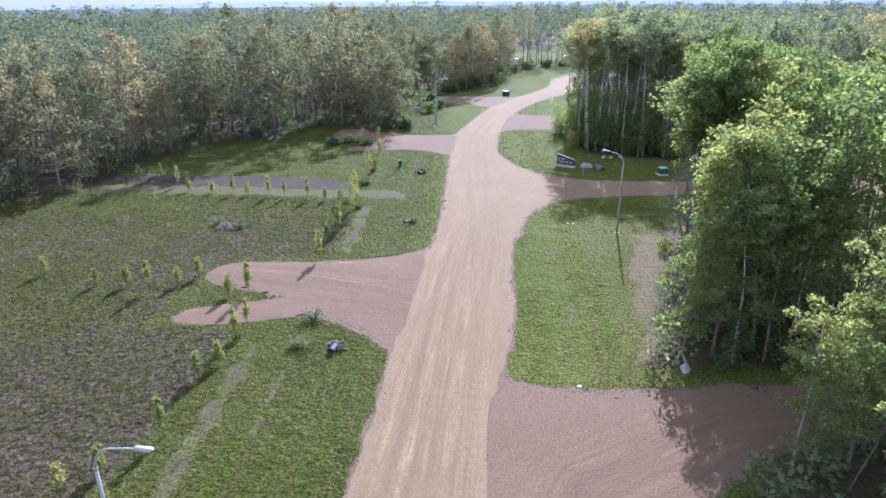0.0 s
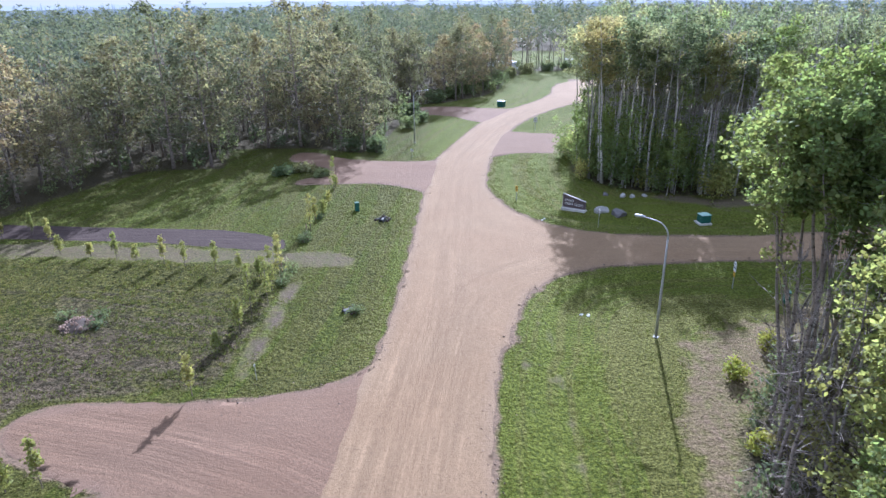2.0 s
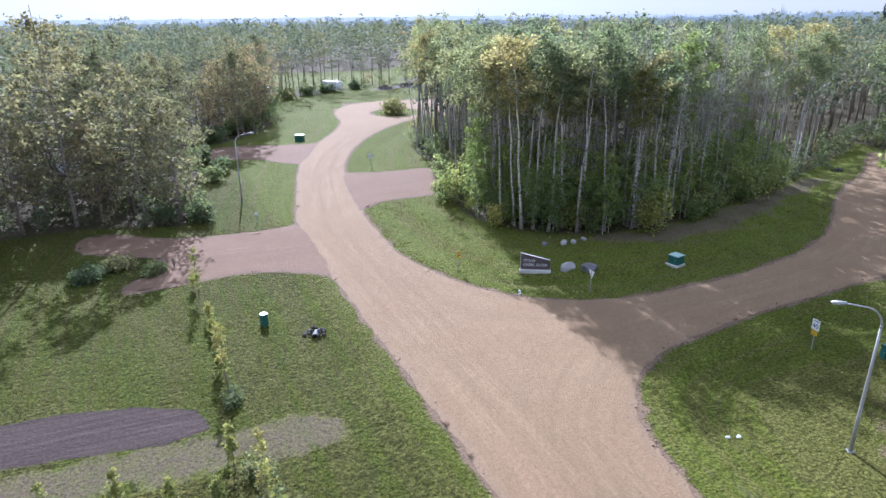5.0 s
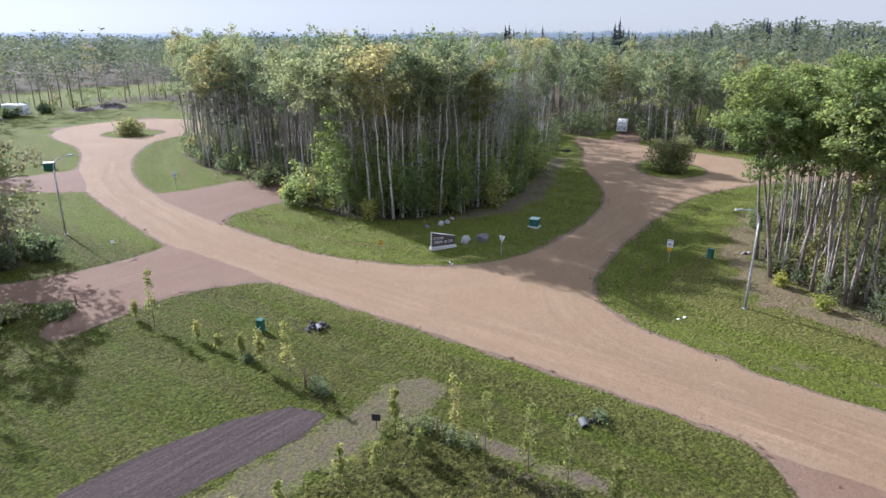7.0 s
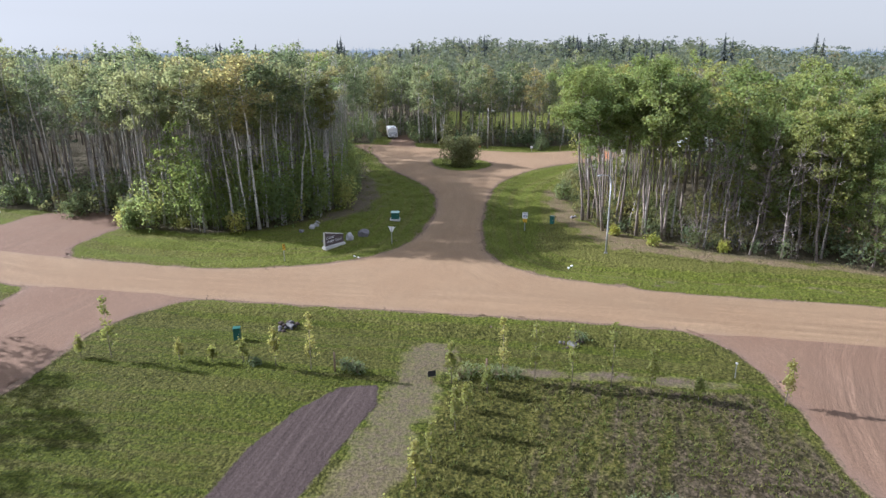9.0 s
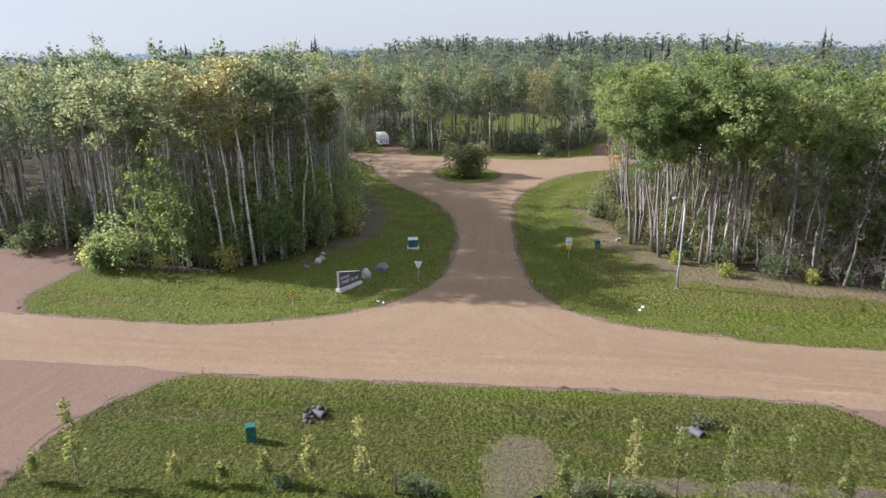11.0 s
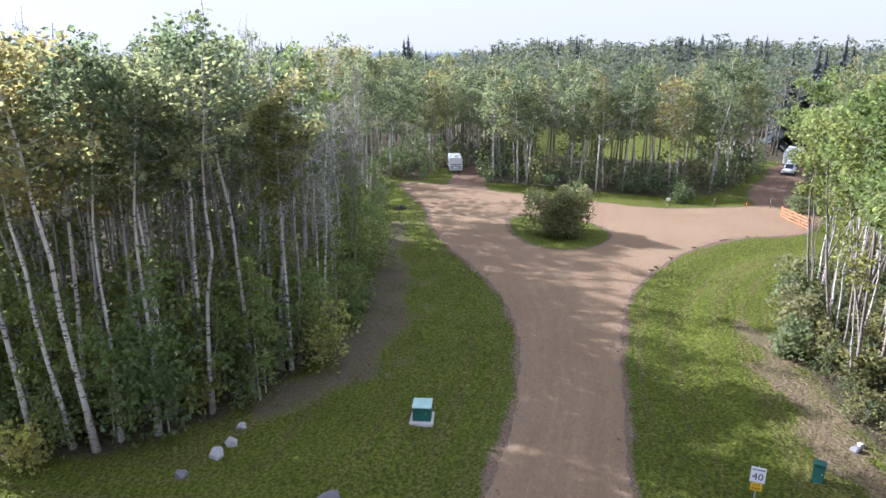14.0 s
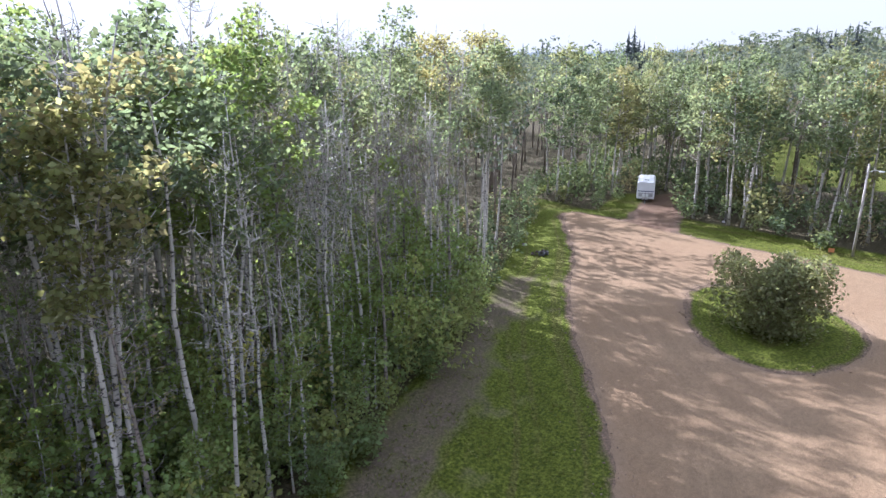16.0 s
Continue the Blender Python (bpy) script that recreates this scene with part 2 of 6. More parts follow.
def gravel_material(name, tone):
    """Packed pink-brown gravel with wheel tracks that run along the road."""
    n = Nodes(name)
    w = n.coords("World")
    lanes = n.attr("lane", True)
    streak = n.noise(1.0, 5, n.scaled(lanes, (1.5, 0.035, 0)), 0.65)
    ruts = n.noise(1.0, 3, n.scaled(lanes, (4.5, 0.22, 0)), 0.7)
    fine, grit, big = n.noise(6, 5, w, 0.75), n.noise(32, 2, w, 0.8), n.noise(0.14, 4, w)
    worn = n.attr("tracks")
    flat = tuple(a * 0.95 for a in tone)
    c = [tuple(a * k for a in tone) for k in (0.42, 0.9, 1.42)]
    col = n.mix(worn, flat, n.ramp(streak, [(0.3, c[0]), (0.5, c[1]), (0.66, c[2])]))
    col = n.mix(n.mathop("MULTIPLY", worn, n.span(ruts, 0.44, 0.6, 0.0, 0.7)), col, tuple(a * 0.6 for a in tone))
    arcs = n.noise(1.0, 4, n.scaled(n.attr("arc", True), (2.2, 0.06, 0)), 0.65)
    col = n.mix(n.mathop("MULTIPLY", n.attr("turning"), n.span(arcs, 0.45, 0.62)), col, tuple(a * 0.72 for a in tone))
    col = n.mix(n.span(big, 0.38, 0.62, 0.0, 0.55), col, tuple(a * k for a, k in zip(tone, (0.8, 0.74, 0.7))))
    col = n.mix(n.span(fine, 0.42, 0.62, 0.0, 0.7), col, tuple(a * 0.56 for a in tone))
    col = n.mix(n.span(grit, 0.52, 0.7, 0.0, 0.8), col, tuple(min(1, a * 1.6) for a in tone))
    edge = n.mathop("ADD", n.attr("edge"), n.mathop("MULTIPLY", fine, 1.6))
    col = n.mix(n.span(edge, 0.6, 1.5, 0.5, 0.0), col, tuple(a * k for a, k in zip(tone, (0.84, 0.89, 1.05))))
    h = n.mathop("ADD", n.mathop("ADD", fine, n.mathop("MULTIPLY", n.mathop("MULTIPLY", ruts, worn), 0.9)), n.mathop("MULTIPLY", grit, 0.3))
    return n.done(n.principled(col, 0.93, 0, n.bump(h, 0.7, 0.09), 0.15))


GROUND = ground_material()
GRAVEL = gravel_material("packed_gravel", (0.248, 0.17, 0.096))
DRIVE_GRAVEL = gravel_material("loose_gravel", (0.184, 0.119, 0.075))
ASPEN_BARK = bark_material("aspen_bark", (0.62, 0.575, 0.51), (0.05, 0.045, 0.04), 0.56)
POPLAR_BARK = bark_material("poplar_bark", (0.34, 0.285, 0.235), (0.1, 0.08, 0.065), 0.55)
DEAD_BARK = bark_material("dead_bark", (0.33, 0.28, 0.24), (0.06, 0.05, 0.045), 0.55)
GREENS = [(0.0, (0.105, 0.138, 0.084)), (0.35, (0.138, 0.172, 0.1)), (0.62, (0.172, 0.2, 0.112)), (0.88, (0.205, 0.215, 0.112)), (0.97, (0.24, 0.225, 0.112)), (1.0, (0.29, 0.245, 0.112))]
DULL_GREENS = [(0.0, (0.1, 0.135, 0.069)), (0.4, (0.14, 0.18, 0.088)), (0.75, (0.185, 0.225, 0.1)), (0.93, (0.235, 0.235, 0.112)), (1.0, (0.24, 0.2, 0.125))]
BRIGHT_GREENS = [(0.0, (0.15, 0.2, 0.068)), (0.4, (0.19, 0.238, 0.08)), (0.8, (0.235, 0.27, 0.09)), (0.96, (0.27, 0.28, 0.09)), (1.0, (0.32, 0.29, 0.09))]
TAN_GREENS = [(0.0, (0.13, 0.15, 0.085)), (0.4, (0.18, 0.19, 0.105)), (0.75, (0.235, 0.22, 0.12)), (1.0, (0.29, 0.235, 0.14))]
ASPEN_LEAVES = leaf_material("aspen_leaves", [(at, (r * 1.15, g * 1.15, b * 1.1)) for at, (r, g, b) in GREENS], 0.68, False, 0.3)
MIXED_LEAVES = leaf_material("mixed_wood_leaves", TAN_GREENS, 0.45, False, 0.4)
POPLAR_LEAVES = leaf_material("poplar_leaves", BRIGHT_GREENS, 0.58, False, 0.4)
TURNING_LEAVES = leaf_material("turning_leaves", [(0.0, (0.16, 0.185, 0.072)), (1.0, (0.2, 0.205, 0.075))], 0.5, False, 0.4)
FRESH_LEAVES = leaf_material("fresh_green_leaves", [(0.0, (0.17, 0.23, 0.075)), (1.0, (0.22, 0.27, 0.085))], 0.64, False, 0.4)
SHRUB_LEAVES = leaf_material("shrub_leaves", DULL_GREENS, 0.55)
SAPLING_LEAVES = leaf_material("sapling_leaves", [(0.0, (0.178, 0.207, 0.061)), (0.7, (0.242, 0.258, 0.08)), (1.0, (0.306, 0.304, 0.103))])
YELLOW_LEAVES = leaf_material("yellow_green_leaves", [(0.0, (0.27, 0.3, 0.06)), (1.0, (0.33, 0.33, 0.065))], 0.5)
WILLOW_LEAVES = leaf_material("willow_leaves", [(0.0, (0.19, 0.205, 0.095)), (1.0, (0.25, 0.25, 0.11))], 0.6, False, 0.4)
# Duller and bluer than the near leaves: some distance haze put into the colour.
WOOD_LEAVES = leaf_material("woodland_leaves", [(0.0, (0.085, 0.11, 0.078)), (0.4, (0.115, 0.142, 0.094)), (0.75, (0.145, 0.168, 0.1)), (0.94, (0.18, 0.185, 0.1)), (1.0, (0.23, 0.2, 0.11))], 0.45, True, 0.2)
FINE_LEAVES = leaf_material("low_shrub_leaves", [(0.0, (0.14, 0.19, 0.08)), (0.5, (0.2, 0.25, 0.1)), (0.85, (0.29, 0.32, 0.115)), (1.0, (0.37, 0.36, 0.115))], 0.68, True, 0.4)
EDGE_LEAVES = leaf_material("poplar_shrub_leaves", [(0.0, (0.11, 0.135, 0.06)), (0.5, (0.165, 0.185, 0.075)), (1.0, (0.26, 0.245, 0.08))], 0.5, True, 0.4)
UNDER_LEAVES = leaf_material("undergrowth_leaves", DULL_GREENS, 0.55, True, 0.35)
SPRUCE_NEEDLES = leaf_material("spruce_needles", [(0.0, (0.045, 0.058, 0.048)), (1.0, (0.07, 0.085, 0.062))], 0.05, True)
GRASS_BLADES = leaf_material("grass_blades", [(0.0, (0.078, 0.1, 0.021)), (0.5, (0.132, 0.146, 0.032)), (1.0, (0.21, 0.188, 0.075))], 0.45, True)
PIPE_STEEL = plain_material("dull_pipe_steel", (0.1, 0.1, 0.095), 0.7, 0.2)
STEEL = plain_material("galvanised_steel", (0.4, 0.4, 0.39), 0.5, 0.25)
GREEN_PAINT = plain_material("green_enamel", (0.028, 0.11, 0.085), 0.4)
PALE_GREEN = plain_material("pale_green_enamel", (0.35, 0.5, 0.44), 0.5)
CONCRETE = plain_material("concrete", (0.5, 0.48, 0.44), 0.9, 0, 6, 0.2, 0.4)
WHITE_PAINT = plain_material("white_paint", (0.75, 0.75, 0.74), 0.5, 0, 5, 0.12)
DARK_PAINT = plain_material("dark_paint", (0.03, 0.03, 0.035), 0.5)
BLUE_INK = plain_material("dark_blue_lettering", (0.02, 0.03, 0.1), 0.5)
YELLOW_PAINT = plain_material("yellow_sheeting", (0.7, 0.42, 0.02), 0.5)
SIGN_BROWN = plain_material("dark_brown_board", (0.1, 0.076, 0.074), 0.7)
ROCK_PALE = plain_material("pale_granite", (0.36, 0.35, 0.33), 0.9, 0, 3, 0.45, 0.8)
PILE_STONE = plain_material("pinkish_field_stone", (0.32, 0.225, 0.165), 0.9, 0, 3, 0.4, 0.6)
ROCK_DARK = plain_material("dark_granite", (0.16, 0.15, 0.15), 0.9, 0, 3, 0.45, 0.8)
loose = Nodes("loose_stone")
LOOSE_STONE = loose.done(loose.principled(loose.ramp(loose.attr("tint"), [(0.0, (0.075, 0.058, 0.044)), (0.45, (0.15, 0.105, 0.075)), (1.0, (0.3, 0.225, 0.17))]), 0.9, 0, loose.bump(loose.noise(40, 3, loose.coords()), 0.3, 0.02)))
OLD_WOOD = plain_material("weathered_wood", (0.2, 0.14, 0.09), 0.85, 0, 9, 0.4, 0.5)
GREY_WOOD = plain_material("sun_greyed_wood", (0.38, 0.35, 0.31), 0.85, 0, 9, 0.3, 0.4)
FENCE_WOOD = plain_material("orange_stained_wood", (0.5, 0.2, 0.08), 0.7, 0, 9, 0.3, 0.3)
RED_PLASTIC = plain_material("red_plastic", (0.6, 0.02, 0.02), 0.4)
RUBBER = plain_material("black_rubber", (0.02, 0.02, 0.02), 0.8)
DARK_GLASS = plain_material("dark_glass", (0.02, 0.025, 0.03), 0.08)
SOIL_LUMPS = plain_material("dark_soil", (0.068, 0.05, 0.038), 0.95, 0, 5, 0.5, 0.8)


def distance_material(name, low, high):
    """Glowing far land and tree lines, with bright haze put into the colour."""
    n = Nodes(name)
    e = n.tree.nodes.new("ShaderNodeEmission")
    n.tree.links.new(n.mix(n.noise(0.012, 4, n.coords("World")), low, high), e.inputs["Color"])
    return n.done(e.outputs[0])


# The bluish haze is painted into these two glowing colours.
FAR_HAZE = distance_material("haze_painted_far_land", (0.27, 0.295, 0.31), (0.31, 0.335, 0.345))
NEARER_HAZE = distance_material("haze_painted_tree_line", (0.13, 0.155, 0.16), (0.17, 0.195, 0.2))


# ---- meshes ----
def link_mesh(name, V, T, mat, parent=None, label="", attrs=None, smooth=False):
    """One mesh object from arrays of corners and triangles."""
    V, T = np.asarray(V, np.float32), np.asarray(T, np.int32)
    me = bpy.data.meshes.new(name)
    me.vertices.add(len(V))
    me.vertices.foreach_set("co", V.ravel())
    me.loops.add(T.size)
    me.loops.foreach_set("vertex_index", T.ravel())
    me.polygons.add(len(T))
    me.polygons.foreach_set("loop_start", np.arange(0, T.size, T.shape[1], dtype=np.int32))
    if smooth:
        me.polygons.foreach_set("use_smooth", np.ones(len(T), bool))
    for key, values in (attrs or {}).items():
        kind = "FLOAT_VECTOR" if np.ndim(values) == 2 else "FLOAT"
        a = me.attributes.new(key, kind, "POINT")
        a.data.foreach_set("vector" if kind == "FLOAT_VECTOR" else "value", np.asarray(values, np.float32).ravel())
    me.update(calc_edges=True)
    me.materials.append(mat)
    ob = new(name, me)
    ob.parent = parent
    return tagged(ob, label)


def part(name, bm, material, parent, label="", smooth=False):
    me = bpy.data.meshes.new(name)
    for f in bm.faces:
        f.smooth = smooth
    bm.to_mesh(me)
    bm.free()
    me.materials.append(material)
    ob = new(name, me)
    ob.parent = parent
    return tagged(ob, label)


def thing(name, m, label, category, group="", kind=""):
    ob = new(name)
    ob.empty_display_size = 0.3
    ob.matrix_world = m
    return tagged(ob, label, category, group, kind)


def box(x0, y0, z0, x1, y1, z1, bevel=0.0, bm=None):
    bm = bm or bmesh.new()
    made = bmesh.ops.create_cube(bm, size=1, matrix=Matrix.Translation(((x0 + x1) / 2, (y0 + y1) / 2, (z0 + z1) / 2)) @ Matrix.Diagonal((x1 - x0, y1 - y0, z1 - z0, 1)))
    if bevel:
        edges = {e for v in made["verts"] for e in v.link_edges}
        bmesh.ops.bevel(bm, geom=list(edges), offset=bevel, segments=2, affect="EDGES")
    return bm


def prism(outline, y0, y1, bevel=0.0):
    """A slab whose outline is given in x and z."""
    bm = bmesh.new()
    f = bm.faces.new([bm.verts.new((x, y0, z)) for x, z in outline])
    made = bmesh.ops.extrude_face_region(bm, geom=[f])
    bmesh.ops.translate(bm, verts=[v for v in made["geom"] if isinstance(v, bmesh.types.BMVert)], vec=(0, y1 - y0, 0))
    bmesh.ops.recalc_face_normals(bm, faces=bm.faces)
    if bevel:
        bmesh.ops.bevel(bm, geom=list(bm.edges), offset=bevel, segments=1, affect="EDGES")
    return bm


def tube(points, radii, sides=6, cap=True):
    """Corners and triangles of a tapered tube along points."""
    P = np.asarray(points, float)
    R = np.asarray(radii, float)
    D = np.gradient(P, axis=0)
    D /= np.linalg.norm(D, axis=1, keepdims=True) + 1e-9
    ref = np.array([1.0, 0, 0]) if abs(D[0][0]) < 0.8 else np.array([0, 1.0, 0])
    A = np.cross(D, ref)
    A /= np.linalg.norm(A, axis=1, keepdims=True)
    B = np.cross(D, A)
    ang = np.linspace(0, 2 * np.pi, sides, endpoint=False)
    V = (P[:, None] + R[:, None, None] * (np.cos(ang)[None, :, None] * A[:, None] + np.sin(ang)[None, :, None] * B[:, None])).reshape(-1, 3)
    T = []
    for i in range(len(P) - 1):
        for k in range(sides):
            a, b = i * sides + k, i * sides + (k + 1) % sides
            T += [(a, b, b + sides), (a, b + sides, a + sides)]
    if cap:
        for k in range(1, sides - 1):
            T.append(((len(P) - 1) * sides, (len(P) - 1) * sides + k, (len(P) - 1) * sides + k + 1))
            T.append((0, k + 1, k))
    return V, np.array(T)


def join(pieces):
    V, T, off = [], [], 0
    for v, t in pieces:
        V.append(v)
        T.append(np.asarray(t) + off)
        off += len(v)
    return np.concatenate(V), np.concatenate(T)


def sprigs(centres, size, rng, leaves=3, spread=0.12):
    """Small folded leaves round each centre: corners and triangles."""
    C = np.repeat(centres, leaves, axis=0)
    N = len(C)
    C = C + rng.normal(0, spread, (N, 3))
    a = rng.normal(size=(N, 3))
    a[:, 2] *= 0.6
    a /= np.linalg.norm(a, axis=1, keepdims=True)
    n = rng.normal(size=(N, 3)) + np.array([0, 0, 0.7])
    b = np.cross(a, n)
    b /= np.linalg.norm(b, axis=1, keepdims=True) + 1e-9
    n = np.cross(b, a)
    s = size * rng.uniform(0.7, 1.35, (N, 1))
    V = np.stack([C - a * s, C + b * s * 0.72 + n * s * 0.22, C + a * s, C - b * s * 0.72 + n * s * 0.22], 1).reshape(-1, 3)
    i = np.arange(N)[:, None] * 4
    T = np.concatenate([i + np.array([[0, 1, 2]]), i + np.array([[0, 2, 3]])], 1).reshape(-1, 3)
    return V, T


def tree_shape(seed, height, crown_from, crown_r, branches, per_clump, leaf, trunk_r, lean=0.04, clump_r=0.8, bend=0.15, profile=1.0, twigs=False, leaves=2, split=False, limb=0.55, up=(0.25, 0.75)):
    """A trunk with limbs, and a crown of leaf clumps at the ends of the limbs."""
    rng = np.random.default_rng(seed)
    k = 9
    u = np.linspace(0, 1, k)
    drift = np.cumsum(rng.normal(0, bend, (k, 2)), axis=0) * u[:, None]
    tilt = rng.normal(0, lean, 2) * height
    line = np.column_stack([drift[:, 0] + tilt[0] * u, drift[:, 1] + tilt[1] * u, height * u])
    line -= line[0]
    line[0, 2] = -0.25
    wood = [tube(line, trunk_r * (1 - 0.86 * u) * (1 + 0.5 * np.exp(-u * 28)), 6)]
    at = lambda f: np.array([np.interp(f, u, line[:, j]) for j in range(3)])
    centres = []
    for i in range(branches):
        f = crown_from + (1 - crown_from) * ((i + rng.uniform(0, 0.8)) / branches)
        g = (f - crown_from) / (1 - crown_from)
        reach = crown_r * (math.sin(math.pi * min(0.97, 0.18 + 0.8 * g)) ** profile) * rng.uniform(0.6, 1.12) + 0.15
        phi = i * 2.4 + rng.uniform(-0.5, 0.5)
        base = at(f * rng.uniform(0.9, 1.0))
        rise = reach * rng.uniform(*up)
        tip = base + np.array([math.cos(phi) * reach, math.sin(phi) * reach, rise])
        mid = (base + tip) / 2 + np.array([0, 0, -0.12 * reach]) + rng.normal(0, 0.08 * reach, 3)
        r0 = trunk_r * (1 - 0.8 * f) * limb
        wood.append(tube([base, mid, tip], [r0, r0 * 0.6, r0 * 0.2], 4, False))
        if twigs:
            for _ in range(5):
                s = rng.uniform(0.3, 1.0)
                root = base + (tip - base) * s
                end = root + rng.normal(0, 0.42, 3) * np.array([1, 1, 0.6]) + np.array([0, 0, 0.45])
                wood.append(tube([root, (root + end) / 2 + rng.normal(0, 0.05, 3), end], [0.02, 0.014, 0.006], 3, False))
        for c, w in ((tip, 1.0), (base + (tip - base) * 0.6 + rng.normal(0, 0.2, 3), 0.6)):
            m = int(per_clump * w * rng.uniform(0.6, 1.3))
            d = rng.normal(size=(m, 3))
            d /= np.linalg.norm(d, axis=1, keepdims=True)
            rad = clump_r * rng.uniform(0.6, 1.15) * rng.uniform(0.3, 1.0, (m, 1)) ** 0.45
            centres.append(c + d * rad * np.array([1.1, 1.1, 0.75]))
    centres = np.concatenate(centres)
    return wood if split else join(wood), sprigs(centres, leaf, rng, leaves)


def shrub_shape(seed, height, radius, n, leaf, stems=6):
    rng = np.random.default_rng(seed)
    wood, centres = [], []
    for i in range(stems):
        phi = rng.uniform(0, 6.28)
        reach = radius * rng.uniform(0.2, 0.8)
        h = height * rng.uniform(0.55, 0.95)
        tip = np.array([math.cos(phi) * reach, math.sin(phi) * reach, h])
        wood.append(tube([[0, 0, -0.1], tip * np.array([0.35, 0.35, 0.5]), tip], [0.05, 0.035, 0.012], 4, False))
        m = n // stems
        d = rng.normal(size=(m, 3))
        d /= np.linalg.norm(d, axis=1, keepdims=True)
        f = rng.uniform(0.12, 1.0, (m, 1)) ** 0.8
        q = rng.uniform(0.3, 1, (m, 1)) ** 0.5
        wide = radius * 0.5 * np.sin(np.pi * np.clip(0.22 + 0.7 * f, 0, 1)) + 0.06
        c = tip * np.concatenate([f ** 0.7, f ** 0.7, f], 1) + d * q * np.concatenate([wide, wide, wide * 0.8], 1)
        c[:, 2] = np.maximum(c[:, 2], 0.08)
        centres.append(c)
    return join(wood), sprigs(np.concatenate(centres), leaf, rng, 2)


def spread(shape, places, turns, sizes, tints, tall=None):
    """Many copies of one shape in arrays, each turned and sized, with a tint for each copy."""
    V, T = shape
    tall = sizes if tall is None else tall
    c, s = np.cos(turns)[:, None], np.sin(turns)[:, None]
    X = (V[None, :, 0] * c - V[None, :, 1] * s) * sizes[:, None] + places[:, None, 0]
    Y = (V[None, :, 0] * s + V[None, :, 1] * c) * sizes[:, None] + places[:, None, 1]
    Z = V[None, :, 2] * tall[:, None] + places[:, None, 2]
    W = np.stack([X, Y, Z], 2).reshape(-1, 3)
    F = (T[None] + (np.arange(len(places)) * len(V))[:, None, None]).reshape(-1, 3)
    return W, F, np.repeat(tints, len(V))


def stuff(name, groups, mat, label, category):
    W, F, K, off = [], [], [], 0
    for w, f, k in groups:
        W.append(w), F.append(f + off), K.append(k)
        off += len(w)
    ob = link_mesh(name, np.concatenate(W), np.concatenate(F), mat, attrs={"tint": np.concatenate(K)})
    return tagged(ob, label, category, kind="stuff")


# ---- the plan ----
def inside(poly, X, Y):
    P = np.asarray(poly, float)
    hit = np.zeros(np.shape(X), bool)
    for (x0, y0), (x1, y1) in zip(P, np.roll(P, -1, 0)):
        if y0 != y1:
            hit ^= ((y0 > Y) != (y1 > Y)) & (X < (x1 - x0) * (Y - y0) / (y1 - y0) + x0)
    return hit


def beyond(poly, X, Y):
    """Metres from a polygon's edge: above nought outside, below nought inside."""
    P = np.asarray(poly, float)
    best = np.full(np.shape(X), 1e9)
    for a, b in zip(P, np.roll(P, -1, 0)):
        d = b - a
        t = np.clip(((X - a[0]) * d[0] + (Y - a[1]) * d[1]) / (d @ d + 1e-9), 0, 1)
        best = np.minimum(best, np.hypot(X - a[0] - t * d[0], Y - a[1] - t * d[1]))
    return np.where(inside(P, X, Y), -best, best)


def rounded(poly, times=2):
    P = np.asarray(poly, float)
    for _ in range(times):
        Q = np.roll(P, -1, 0)
        P = np.stack([P * 0.75 + Q * 0.25, P * 0.25 + Q * 0.75], 1).reshape(-1, 2)
    return P


def ring(x, y, r, n=24):
    return [(x + r * math.cos(a), y + r * math.sin(a)) for a in np.linspace(0, 2 * math.pi, n, endpoint=False)]


MAIN = rounded([(-3.4, -60), (-2.8, 26), (-2.2, 33), (-1.8, 45), (-1.0, 57), (0.2, 63), (0.6, 75), (0.7, 90), (0.9, 104), (1.3, 116), (3.4, 125), (6.2, 137), (9.2, 148), (15.5, 162), (21, 171), (26.5, 183), (28, 196),
                (33, 208), (44, 214), (56, 212), (63, 205), (61, 193), (52, 179.5), (45, 179.8), (38, 178), (28, 167.5), (20.7, 156.3), (15.8, 145.8), (12.6, 136), (9.2, 118), (8.0, 104), (8.2, 90), (8.6, 72), (8.4, 65), (7.2, 58), (6.9, 47), (6.2, 41), (4.6, 35), (4.2, 26), (3.4, -60)])
SIDE = rounded([(2, 102), (8.2, 102), (8.7, 98.5), (9.7, 94.9), (11.6, 90.4), (14.8, 87.2), (19, 85.0), (26, 84.2), (34.4, 84.3), (44.4, 86.1), (50.6, 88.7), (56, 92.1), (61.6, 95.9), (71.6, 101), (77.4, 103), (86.8, 108.4), (93, 112.2), (94.4, 110), (93.3, 104), (91.2, 98),
                (89.6, 92), (88.3, 83.5), (85.8, 74.5), (89, 66), (93, 59), (88, 54.5), (79, 58.5), (76.8, 60.4), (73.4, 67.6), (66.9, 72.8), (57.6, 76.8), (51.2, 78.4), (44, 78.8), (35.5, 78.6), (29.6, 78.4), (22.3, 77.8), (17.8, 77.0), (14.4, 75.6), (12.0, 73.4), (10.2, 70.6), (9.1, 67), (8.4, 62), (2, 62)], 1)
ISLAND = rounded([(73.4, 92.5), (77.6, 91.6), (78.2, 86.5), (75.2, 80.6), (69.5, 79.6), (64.6, 82.2), (63.2, 85.2), (65.6, 89.6)])
ISLAND_NORTH = ring(42, 191, 6.5)
